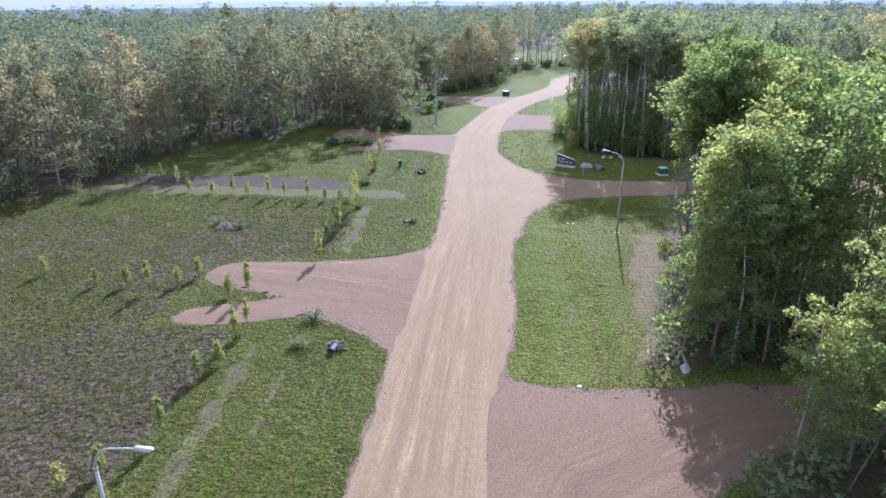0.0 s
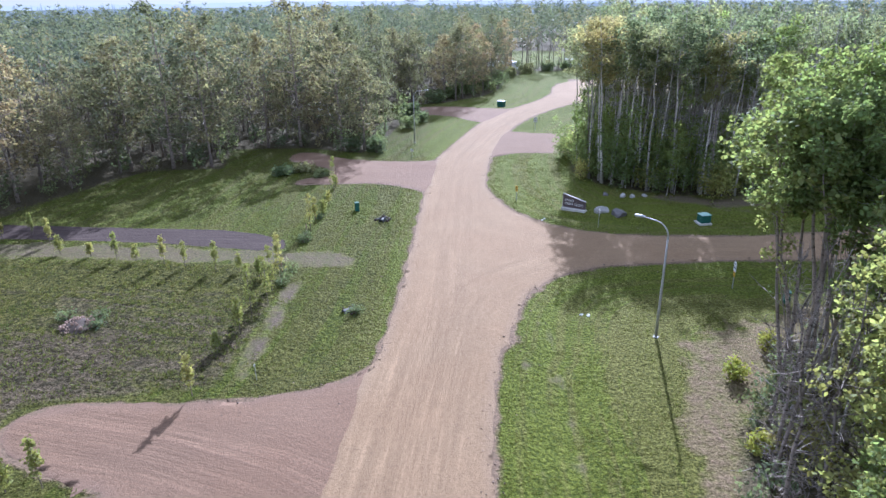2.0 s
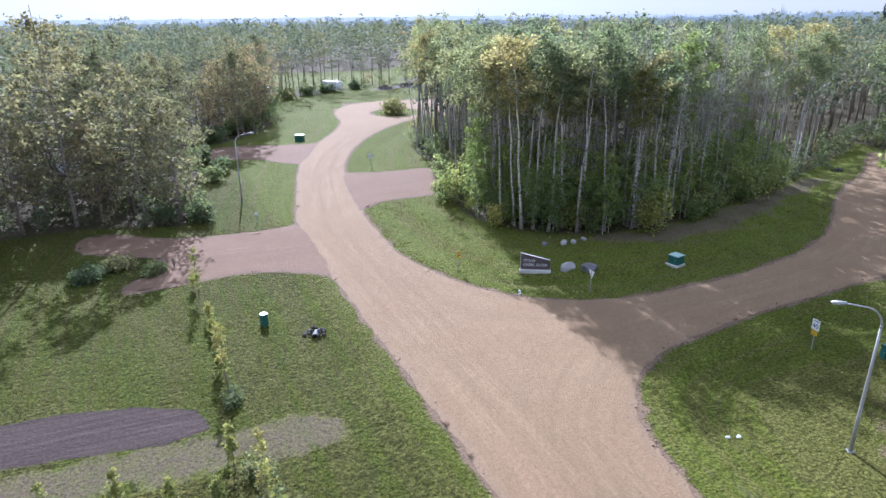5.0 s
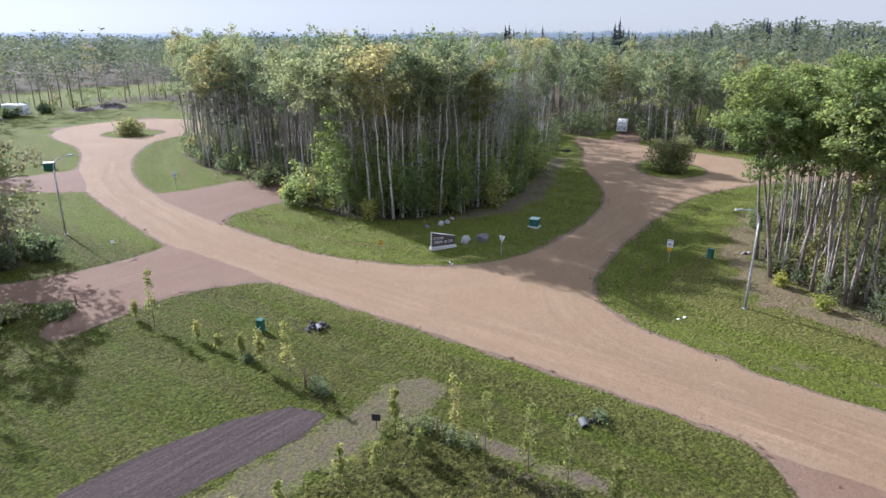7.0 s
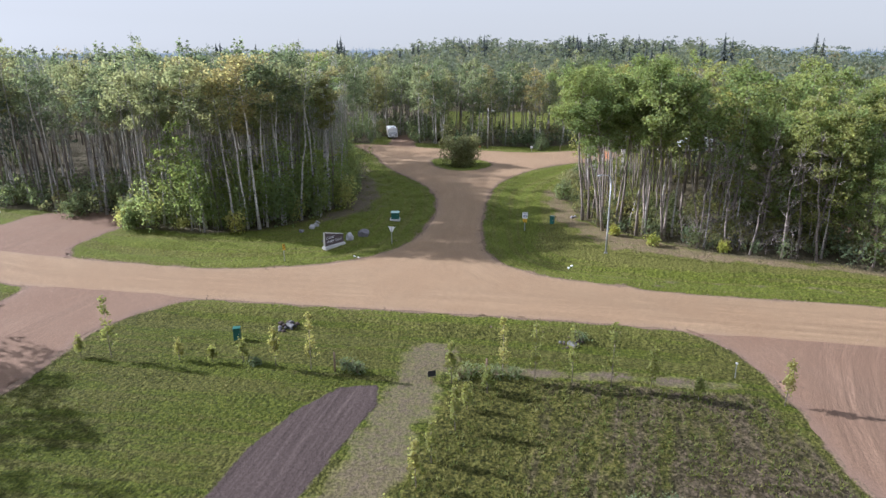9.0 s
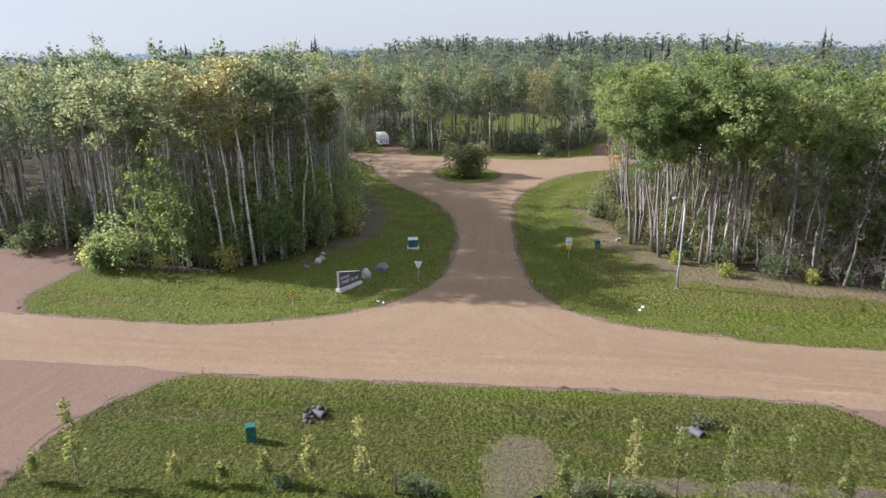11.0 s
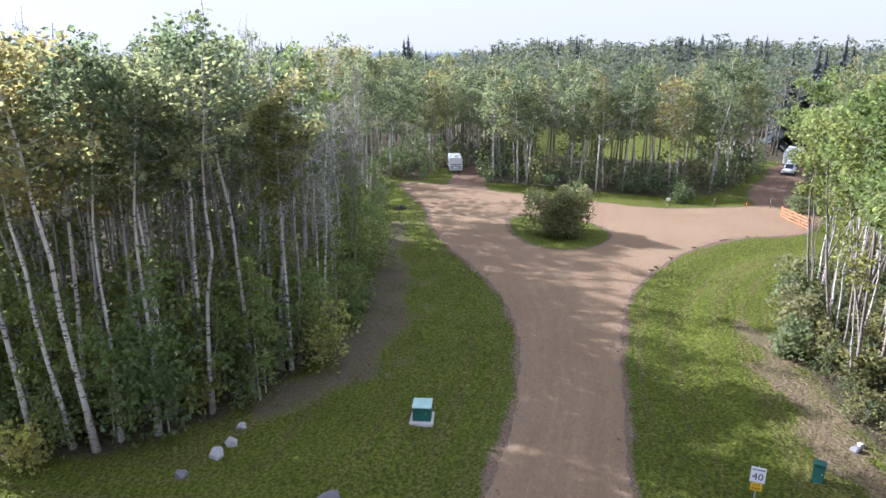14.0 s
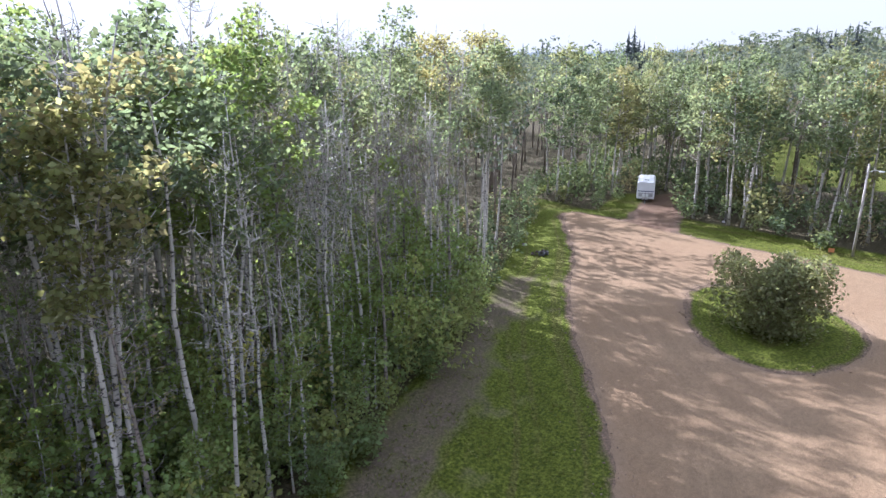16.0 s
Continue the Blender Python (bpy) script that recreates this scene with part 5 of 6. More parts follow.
def street_lamp(x, y, arm, label, height=7.65):
    """A tapered pole whose top bends over into an arm with a lamp head."""
    t = stand("street_lamp", x, y, (arm[1], -arm[0]), label, "street lamp", "street lamps", 0.02)
    reach = 2.15
    part("base_plate", box(-0.17, -0.17, 0, 0.17, 0.17, 0.05, 0.01), STEEL, t)
    for k in range(4):
        a = math.pi / 4 + k * math.pi / 2
        pipe([(0.17 * math.cos(a), 0.17 * math.sin(a), 0.05), (0.17 * math.cos(a), 0.17 * math.sin(a), 0.12)], [0.018, 0.018], STEEL, "bolt", t, sides=6)
    pipe([(0, 0, 0.04), (0, 0, 2.5), (0, 0, 5), (0, 0, height - 0.4)], [0.105, 0.09, 0.075, 0.06], STEEL, "pole", t)
    bend = [(0, 0, height - 0.42)] + [(0.9 * (1 - math.cos(a)), 0, height - 0.42 + 0.95 * math.sin(a)) for a in np.linspace(0.25, 1.35, 5)] + [(reach - 0.45, 0, height + 0.62)]
    pipe(bend, np.linspace(0.06, 0.035, len(bend)), STEEL, "arm", t, sides=8)
    pipe([(0.0, 0.0, height - 0.5), (0.0, 0.0, height - 0.36)], [0.075, 0.075], STEEL, "collar", t)
    head = part("lamp_head", box(reach - 0.5, -0.13, height + 0.58, reach + 0.22, 0.13, height + 0.7, 0.045), STEEL, t, "pale grey lamp housing", True)
    part("lens", box(reach - 0.25, -0.09, height + 0.555, reach + 0.14, 0.09, height + 0.59, 0.012), WHITE_PAINT, head, "clear plastic lens")
    return t


street_lamp(18.58, 64.51, (-0.78, 0.62), "tall galvanised street lamp with a curved arm on the verge")
street_lamp(-2.56, 128.6, (1, 0.1), "galvanised street lamp with a curved arm by the bend")
street_lamp(-9.95, 19.9, (0.99, -0.12), "galvanised street lamp with a curved arm beside the weedy strip")


def light_pole(x, y):
    t = stand("light_pole", x, y, (-1, 0), "thin wooden light pole beside the turning circle", "light pole")
    pipe([(0, 0, -0.2), (0.02, 0, 4.2), (0, 0.03, 8.6)], [0.13, 0.11, 0.085], GREY_WOOD, "pole", t)
    pipe([(0, 0, 7.8), (0.5, -0.2, 8.1), (0.95, -0.3, 8.05)], [0.03, 0.03, 0.025], STEEL, "bracket", t, sides=6)
    part("lamp_head", box(0.85, -0.42, 7.94, 1.25, -0.2, 8.08, 0.03), WHITE_PAINT, t, "pale lamp head")


light_pole(93.4, 82.7)


def utility_pole(x, y):
    t = stand("utility_pole", x, y, (-0.3, -1), "wooden utility pole with a crossarm beside a far trailer", "utility pole")
    pipe([(0, 0, -0.3), (0.03, 0, 4.5), (0, 0, 9.0)], [0.15, 0.13, 0.1], OLD_WOOD, "pole", t)
    arm = part("crossarm", box(-1.2, -0.18, 8.2, 1.2, -0.08, 8.32, 0.01), OLD_WOOD, t)
    for k in (-1.1, -0.6, 0.6, 1.1):
        pipe([(k, -0.13, 8.32), (k, -0.13, 8.48)], [0.04, 0.03], WHITE_PAINT, "insulator", arm, sides=8)


utility_pole(19.6, 228.5)


def speed_sign(x, y, facing, tab, label):
    t = stand("speed_sign", x, y, facing, label, "road sign", "speed signs")
    part("post", box(-0.035, 0.0, -0.1, 0.035, 0.05, 2.3, 0.008), STEEL, t)
    panel = part("panel", box(-0.3, -0.022, 1.5, 0.3, -0.002, 2.25, 0.006), WHITE_PAINT, t, "white sheet-metal panel")
    letters("40", 0.46, 0, -0.024, 1.78, BLUE_INK, panel, "numerals")
    for k in range(7):
        part("letter_bar", box(-0.235 + k * 0.07, -0.028, 2.1, -0.19 + k * 0.07, -0.023, 2.17), BLUE_INK, panel)
    if tab:
        plate = part("tab", box(-0.23, -0.022, 1.08, 0.23, -0.002, 1.48, 0.006), YELLOW_PAINT, t, "yellow warning tab")
        letters("NO", 0.17, 0, -0.024, 1.375, DARK_PAINT, plate)
        letters("EXIT", 0.17, 0, -0.024, 1.19, DARK_PAINT, plate)
    return t


speed_sign(26.96, 73.0, (-1, 0.12), True, "white speed limit sign with a yellow tab on the mown verge")
speed_sign(18.0, 139.6, (-0.35, -1), False, "white speed limit sign on a steel post by the bend")


def yield_sign(x, y):
    t = stand("yield_sign", x, y, (1, -0.05), "grey-backed triangular yield sign on a slim post", "road sign")
    part("post", box(-0.03, 0.0, -0.1, 0.03, 0.045, 1.85, 0.008), STEEL, t)
    part("panel", prism([(-0.38, 1.9), (0.38, 1.9), (0.05, 1.24), (-0.05, 1.24)], -0.025, -0.003), WHITE_PAINT, t, "white triangular panel")


yield_sign(19.0, 87.0)


def delineator(x, y, facing):
    t = stand("marker_post", x, y, facing, "thin roadside post with an orange-yellow marker plate", "marker post")
    part("post", box(-0.03, 0, -0.1, 0.03, 0.04, 1.75, 0.006), STEEL, t)
    plate = part("plate", box(-0.15, -0.02, 1.2, 0.15, -0.002, 1.8, 0.006), YELLOW_PAINT, t, "yellow plate")
    for k in range(2):
        part("stripe", prism([(-0.14, 1.3 + 0.25 * k), (0.14, 1.42 + 0.25 * k), (0.14, 1.52 + 0.25 * k), (-0.14, 1.4 + 0.25 * k)], -0.026, -0.021), DARK_PAINT, plate)


delineator(11.45, 96.1, (-0.6, -0.8))


def name_sign(x, y, facing):
    """A dark board with a sloping top and pale edges on a concrete foot."""
    t = stand("entrance_sign", x, y, facing, "dark brown entrance sign with white lettering on a concrete foot", "sign")
    part("foot", box(-1.4, -0.32, -0.1, 1.4, 0.32, 0.22, 0.04), CONCRETE, t, "pale concrete foot")
    board = part("board", prism([(-1.27, 0.27), (1.3, 0.27), (1.3, 1.12), (-1.27, 1.74)], -0.1, 0.1), SIGN_BROWN, t, "dark brown board")
    part("edge_trim", prism([(-1.31, 0.22), (-1.27, 0.22), (-1.27, 1.74), (-1.31, 1.79)], -0.12, 0.12), CONCRETE, t)
    part("top_trim", prism([(-1.31, 1.79), (-1.27, 1.745), (1.3, 1.124), (1.3, 1.165)], -0.12, 0.12), CONCRETE, t)
    part("bottom_trim", box(-1.27, -0.12, 0.222, 1.3, 0.12, 0.268), CONCRETE, t)
    letters("STONY", 0.34, -0.52, -0.104, 1.08, WHITE_PAINT, board)
    letters("CREEK CLOSE", 0.34, 0.0, -0.104, 0.68, WHITE_PAINT, board)


name_sign(17.5, 93.0, (-0.52, -0.86))


def boulder(x, y, size, mat, label, seed, turn=0, group=""):
    bm = bmesh.new()
    bmesh.ops.create_icosphere(bm, subdivisions=3, radius=1)
    cut = random.Random(seed)
    flats = [(Vector((cut.gauss(0, 1), cut.gauss(0, 1), cut.gauss(0.3, 1))).normalized(), cut.uniform(0.55, 0.85)) for _ in range(9)]
    for v in bm.verts:
        for way, far in flats:
            over = v.co.dot(way) - far
            if over > 0:
                v.co -= way * over
        p = v.co * 1.1 + Vector((seed * 3.1, 0, 0))
        k = 1.15 + 0.12 * noise.noise(p) + 0.1 * noise.noise(p * 2.7)
        v.co = Vector((v.co.x * size[0], v.co.y * size[1], max(-0.25, v.co.z + 0.35) * size[2])) * k
    me = bpy.data.meshes.new("boulder")
    bm.to_mesh(me)
    bm.free()
    me.materials.append(mat)
    ob = new("boulder", me)
    ob.matrix_world = pose(x, y, float(height_at(x, y)) - 0.03, 0, 0, turn)
    return tagged(ob, label, "boulder", group)


boulder(20.3, 92.1, (0.74, 0.56, 0.5), ROCK_PALE, "large pale granite boulder on the lawn by the sign", 1, 20)
boulder(21.9, 90.9, (0.8, 0.5, 0.52), ROCK_DARK, "large dark granite boulder on the shaded lawn", 2, -30)
for k, (x, y, s) in enumerate([(22.0, 98.3, 0.34), (23.9, 97.7, 0.42), (24.9, 97.6, 0.36), (18.7, 94.6, 0.18), (26.4, 97.9, 0.3), (33.3, 66.9, 0.22), (32.8, 67.3, 0.3), (17.2, 38.3, 0.4), (59.8, 105.2, 0.2), (79.4, 109.6, 0.26), (68.0, 111.6, 0.2), (99.0, 95.4, 0.22)]):
    boulder(x, y, (s, s * 0.8, s * 0.8), ROCK_PALE if k % 3 else ROCK_DARK, "small grey field stone at the wood's edge", 5 + k, 40 * k, "stones along the wood")
for k, (x, y) in enumerate([(14.25, 68.4), (13.9, 89.7), (10.1, 36.3), (13.6, 89.2), (14.7, 68.1)]):
    boulder(x, y, (0.15, 0.11, 0.1), WHITE_PAINT, "small white stone lying in the grass", 20 + k, 70 * k, "white stones")


def transformer(x, y, facing):
    t = stand("pad_transformer", x, y, facing, "teal green electrical transformer box on a concrete pad", "transformer")
    part("pad", box(-0.66, -0.72, -0.1, 0.62, 0.62, 0.14, 0.03), CONCRETE, t, "pale concrete pad")
    body = part("body", box(-0.5, -0.5, 0.14, 0.5, 0.5, 0.94, 0.03), GREEN_PAINT, t)
    # The lid is a much paler green than the body.
    part("lid", box(-0.53, -0.55, 0.94, 0.53, 0.54, 1.0, 0.02), PALE_GREEN, t, "pale green lid")
    part("latch", box(0.22, -0.53, 0.58, 0.27, -0.5, 0.68, 0.008), STEEL, body)


transformer(30.2, 89.1, (-0.97, -0.2))


def pedestal(x, y, facing, label):
    t = stand("utility_pedestal", x, y, facing, label, "utility box", "green utility boxes")
    part("body", box(-0.24, -0.22, -0.05, 0.24, 0.22, 0.86, 0.02), GREEN_PAINT, t)
    part("cap", box(-0.27, -0.25, 0.86, 0.27, 0.25, 0.94, 0.02), GREEN_PAINT, t)
    part("latch", box(0.12, -0.24, 0.42, 0.17, -0.22, 0.52, 0.006), STEEL, t)


pedestal(-6.28, 92.6, (-0.9, -0.3), "dark green utility box standing in the grass near saplings")
pedestal(29.7, 69.8, (-0.9, 0.3), "green utility box on the worn verge by the wood")
pedestal(67.9, 108.2, (-0.5, -0.8), "small green utility box in shaded grass by the wood")


def cabinet(x, y):
    t = stand("utility_cabinet", x, y, (-0.6, -0.8), "dark green utility cabinet with a white top by the bend", "utility box")
    part("body", box(-0.75, -0.5, -0.05, 0.75, 0.5, 1.15, 0.03), GREEN_PAINT, t)
    part("lid", box(-0.8, -0.55, 1.15, 0.8, 0.55, 1.3, 0.03), WHITE_PAINT, t, "white lid")
    part("door_seam", box(-0.012, -0.508, 0.1, 0.012, -0.5, 1.1), DARK_PAINT, t)


cabinet(13.4, 166.5)


def culvert(x, y, along, label, sink=0.12):
    """The end of a corrugated pipe with stones heaped round it."""
    t = stand("culvert", x, y, along, label, "culvert", "culverts", sink)
    bm = bmesh.new()
    rows = 9
    for r, sgn in ((0.26, 1), (0.22, -1)):
        rim = []
        for i in range(rows):
            q = r + 0.012 * (i % 2)
            rim.append([bm.verts.new((q * math.cos(a), -0.35 + i * 0.1, 0.2 + q * math.sin(a))) for a in np.linspace(0, 2 * math.pi, 20, endpoint=False)])
        for i in range(rows - 1):
            for k in range(20):
                f = [rim[i][k], rim[i][(k + 1) % 20], rim[i + 1][(k + 1) % 20], rim[i + 1][k]]
                bm.faces.new(f if sgn > 0 else f[::-1])
        if r > 0.24:
            outer = rim[0]
    for k in range(20):
        bm.faces.new([outer[(k + 1) % 20], outer[k], rim[0][k], rim[0][(k + 1) % 20]])
    part("pipe", bm, PIPE_STEEL, t, "corrugated steel pipe", True)
    rng = np.random.default_rng(int(abs(x * 10 + y)))
    for k in range(16):
        s = rng.uniform(0.07, 0.17)
        bm = bmesh.new()
        bmesh.ops.create_icosphere(bm, subdivisions=2, radius=s)
        for v in bm.verts:
            v.co *= 1 + 0.3 * noise.noise(v.co * 5 + Vector((k, 0, 0)))
        a = rng.uniform(0.1, math.pi - 0.1)
        bmesh.ops.translate(bm, verts=bm.verts, vec=(math.cos(a) * rng.uniform(0.45, 0.95), rng.uniform(-0.1, 0.9), 0.12 + math.sin(a) * rng.uniform(0.1, 0.5)))
        part("stone", bm, SOIL_LUMPS if k % 3 else ROCK_DARK, t)
    return t


culvert(-3.15, 89.8, (-0.4, -0.92), "corrugated steel culvert end among stones in the ditch")
culvert(-3.3, 68.7, (-0.78, -0.62), "corrugated steel culvert end half hidden by weeds", 0.24)
culvert(-6.1, 40.8, (-0.3, -0.95), "dark culvert end with soil heaped round it")


culvert(77.2, 106.3, (-0.3, -0.95), "small pale culvert end in shaded grass by the wood")


# ---- trailers, gate, posts ----
def travel_trailer(x, y, facing, label, length=6.5, size=1.0):
    t = stand("travel_trailer", x, y, facing, label, "trailer", "trailers")
    t.matrix_world = t.matrix_world @ Matrix.Diagonal((size, size, size, 1))
    body = part("body", prism([(-1.2, 0.55), (1.2, 0.55), (1.25, 0.8), (1.25, 2.75), (1.05, 3.0), (-1.05, 3.0), (-1.25, 2.75), (-1.25, 0.8)], 0, length, 0.04), WHITE_PAINT, t)
    part("front_panel", box(-1.0, -0.03, 0.85, 1.0, 0.0, 1.45, 0.01), STEEL, body, "grey stone guard")
    part("stripe", box(-1.1, -0.02, 1.62, 1.1, 0.0, 1.74), BLUE_INK, body)
    for sx in (-1.262, 1.25):
        part("window", box(sx, 1.4, 1.6, sx + 0.012, 2.6, 2.2), DARK_GLASS, body)
        part("stripe", box(sx, 0.2, 1.2, sx + 0.012, length - 0.2, 1.32), BLUE_INK, body)
    part("roof_vent", box(-0.4, 1.2, 3.0, 0.4, 2.1, 3.28, 0.08), WHITE_PAINT, body)
    pipe([(0, -1.3, 0.6), (-0.6, 0.1, 0.58)], [0.05, 0.05], DARK_PAINT, "tow_bar", t, sides=6)
    pipe([(0, -1.3, 0.6), (0.6, 0.1, 0.58)], [0.05, 0.05], DARK_PAINT, "tow_bar", t, sides=6)
    pipe([(-0.26, -0.4, 0.5), (-0.26, -0.4, 1.25), (-0.26, -0.4, 1.35)], [0.2, 0.2, 0.1], WHITE_PAINT, "gas_bottle", t)
    pipe([(0.2, -0.4, 0.5), (0.2, -0.4, 1.25), (0.2, -0.4, 1.35)], [0.2, 0.2, 0.1], WHITE_PAINT, "gas_bottle", t)
    pipe([(0, -1.1, 0), (0, -1.1, 0.6)], [0.04, 0.04], STEEL, "jack", t)
    for sx in (-1.15, 0.93):
        for yy in (length * 0.55, length * 0.55 + 0.85):
            wheel = pipe([(sx, yy, 0.36), (sx + 0.22, yy, 0.36)], [0.36, 0.36], RUBBER, "wheel", t, "black tyre", 16)
            pipe([(sx - 0.005, yy, 0.36), (sx + 0.225, yy, 0.36)], [0.2, 0.2], STEEL, "rim", wheel, sides=12)
    return t


travel_trailer(104.0, 106.0, (-0.95, -0.3), "white travel trailer parked at the end of a driveway", 6.5, 0.86)
travel_trailer(-22, 151.5, (0.3, -0.95), "white travel trailer half hidden among the western trees")
travel_trailer(90.5, 43.5, (-0.2, 1), "pale travel trailer half hidden behind poplar trunks")
travel_trailer(21.5, 235.0, (1, -0.3), "pale travel trailer in a far clearing among trees", 8)


travel_trailer(42.5, 240.5, (0.5, -0.8), "pale travel trailer parked at the far end of the clearing", 6)


travel_trailer(127.6, 50.2, (-0.95, 0.3), "silver-white travel trailer parked deep in the trees", 6.5)


def wagon(x, y, facing, label):
    """A parked estate car: body, cabin, glass, wheels, lights and bumpers."""
    t = stand("parked_car", x, y, facing, label, "car")
    body = part("body", box(-0.92, 0.0, 0.32, 0.92, 4.6, 0.98, 0.12), WHITE_PAINT, t, "", True)
    bm = bmesh.new()
    low = [bm.verts.new(p) for p in ((-0.86, 1.15, 0.95), (0.86, 1.15, 0.95), (0.86, 4.5, 0.95), (-0.86, 4.5, 0.95))]
    top = [bm.verts.new(p) for p in ((-0.68, 1.95, 1.68), (0.68, 1.95, 1.68), (0.68, 4.15, 1.66), (-0.68, 4.15, 1.66))]
    bm.faces.new(top)
    for k in range(4):
        bm.faces.new([low[k], low[(k + 1) % 4], top[(k + 1) % 4], top[k]])
    bmesh.ops.recalc_face_normals(bm, faces=bm.faces)
    bmesh.ops.bevel(bm, geom=list(bm.edges), offset=0.07, segments=2, affect="EDGES")
    cabin = part("cabin", bm, WHITE_PAINT, t, "", True)
    for sx in (-1, 1):
        for y0, y1 in ((1.7, 2.75), (2.85, 4.0)):
            pane = prism([(y0, 1.05), (y1, 1.05), (y1 - 0.05, 1.55), (y0 + 0.3 * (y0 < 2), 1.55)], -0.01, 0.01)
            bmesh.ops.transform(pane, matrix=Matrix.Translation((sx * 0.795, 0, 0)) @ Matrix.Rotation(math.radians(90), 4, "Z"), verts=pane.verts)
            part("window", pane, DARK_GLASS, cabin)
        part("headlight", box(sx * 0.72 - 0.14, -0.02, 0.68, sx * 0.72 + 0.14, 0.02, 0.82, 0.01), STEEL, body)
        for yy in (0.85, 3.75):
            wheel = pipe([(sx * 0.94 - 0.1, yy, 0.33), (sx * 0.94 + 0.1, yy, 0.33)], [0.33, 0.33], RUBBER, "wheel", t, "black tyre", 16)
            pipe([(sx * 0.94 - 0.105, yy, 0.33), (sx * 0.94 + 0.105, yy, 0.33)], [0.19, 0.19], STEEL, "rim", wheel, sides=12)
    part("bumper", box(-0.88, -0.08, 0.34, 0.88, 0.02, 0.55, 0.03), DARK_PAINT, body)
    glass = box(-0.6, 0, -0.02, 0.6, 1.0, 0.0)
    bmesh.ops.transform(glass, matrix=Matrix.Translation((0, 1.24, 1.07)) @ Matrix.Rotation(math.radians(41), 4, "X"), verts=glass.verts)
    part("windscreen", glass, DARK_GLASS, cabin)


wagon(118.0, 52.6, (-0.95, 0.3), "white car parked on a shaded drive among trees")


def rail_fence(a, b, label):
    """An orange-stained fence panel: posts and rails."""
    a, b = Vector((*a, float(height_at(*a)))), Vector((*b, float(height_at(*b))))
    run = (b - a).length
    t = thing("rail_fence", Matrix.Translation(a) @ pose(0, 0, 0, 0, 0, math.degrees(math.atan2(b.y - a.y, b.x - a.x))), label, "fence")
    for k in range(4):
        x = run * k / 3
        part("post", box(x - 0.06, -0.06, -0.2, x + 0.06, 0.06, 1.5, 0.01), FENCE_WOOD, t)
    for k in range(4):
        part("rail", box(-0.1, -0.1, 0.24 + k * 0.36, run + 0.1, -0.062, 0.35 + k * 0.36, 0.008), FENCE_WOOD, t)
    bays = 4
    for k in range(bays):
        x0, x1 = run * k / bays, run * (k + 1) / bays
        z0, z1 = (0.28, 1.38) if k % 2 else (1.38, 0.28)
        part("brace", prism([(x0, z0 - 0.05), (x1, z1 - 0.05), (x1, z1 + 0.05), (x0, z0 + 0.05)], -0.14, -0.102), FENCE_WOOD, t)


rail_fence((85.4, 60.1), (79.6, 58.4), "orange-stained wooden rail fence beside the turning circle")


def wooden_post(x, y, h, label, lean=0, mat=OLD_WOOD, r=0.07):
    t = thing("wooden_post", pose(x, y, float(height_at(x, y)), lean, lean * 0.6, 0), label, "post", "posts along the property line")
    pipe([(0, 0, -0.2), (0, 0, h * 0.5), (0, 0, h)], [r, r * 0.95, r * 0.9], mat, "post", t, sides=8)
    pipe([(0, 0, h), (0, 0, h + 0.02)], [r * 0.93, r * 0.4], mat, "cut_top", t, sides=8)


wooden_post(-9.9, 84.2, 1.35, "weathered wooden post at the corner of the soil bed")
wooden_post(-9.7, 74.4, 1.4, "weathered wooden post among weeds by the track")
wooden_post(-11.6, 108.4, 0.8, "short weathered post beside the driveway")
wooden_post(89.2, 67.4, 1.2, "grey wooden post at the drive entrance", 3)
wooden_post(90.2, 60.4, 1.6, "dark wooden post at the drive entrance", -3)


def small_sign(x, y, facing, h, w, mat, label, category="sign"):
    t = stand("small_sign", x, y, facing, label, category, "small signs")
    part("stake", box(-0.025, 0, -0.15, 0.025, 0.03, h, 0.005), STEEL if mat is WHITE_PAINT else OLD_WOOD, t)
    part("plate", box(-w / 2, -0.02, h - w * 0.8, w / 2, -0.002, h, 0.006), mat, t)


small_sign(87.9, 73.2, (-1, 0), 1.15, 0.5, WHITE_PAINT, "small white sign on a stake beside the turning circle")
small_sign(-10.8, 77.7, (-0.8, -0.4), 0.95, 0.5, DARK_PAINT, "small dark sign on a stake beside the grassy track")
small_sign(-7.2, 58.9, (-0.8, 0.2), 1.1, 0.16, WHITE_PAINT, "thin pale marker stake near the driveway")
small_sign(-2.3, 119.6, (-0.3, -0.9), 1.2, 0.4, WHITE_PAINT, "small blue-white sign on a stake in the verge")
small_sign(24.6, 139.5, (-0.6, -0.6), 0.5, 0.3, WHITE_PAINT, "small white marker in the mown grass")

small_sign(70.6, 110.4, (-0.7, -0.7), 1.0, 0.45, WHITE_PAINT, "small white sign on a stake at the wood's edge")
small_sign(92.6, 84.4, (-0.9, -0.2), 0.75, 0.5, FENCE_WOOD, "small brown sign on a stake near the light pole")

flag = thing("red_flag", pose(88.9, 63.5, float(height_at(88.9, 63.5))), "bright red flag on a low stake by the drive", "flag")
pipe([(0, 0, -0.1), (0, 0, 0.9)], [0.02, 0.015], OLD_WOOD, "stake", flag, sides=6)
part("cloth", prism([(0.0, 0.45), (0.5, 0.4), (0.55, 0.8), (0.28, 0.92), (0.0, 0.9)], -0.04, 0.0), RED_PLASTIC, flag)


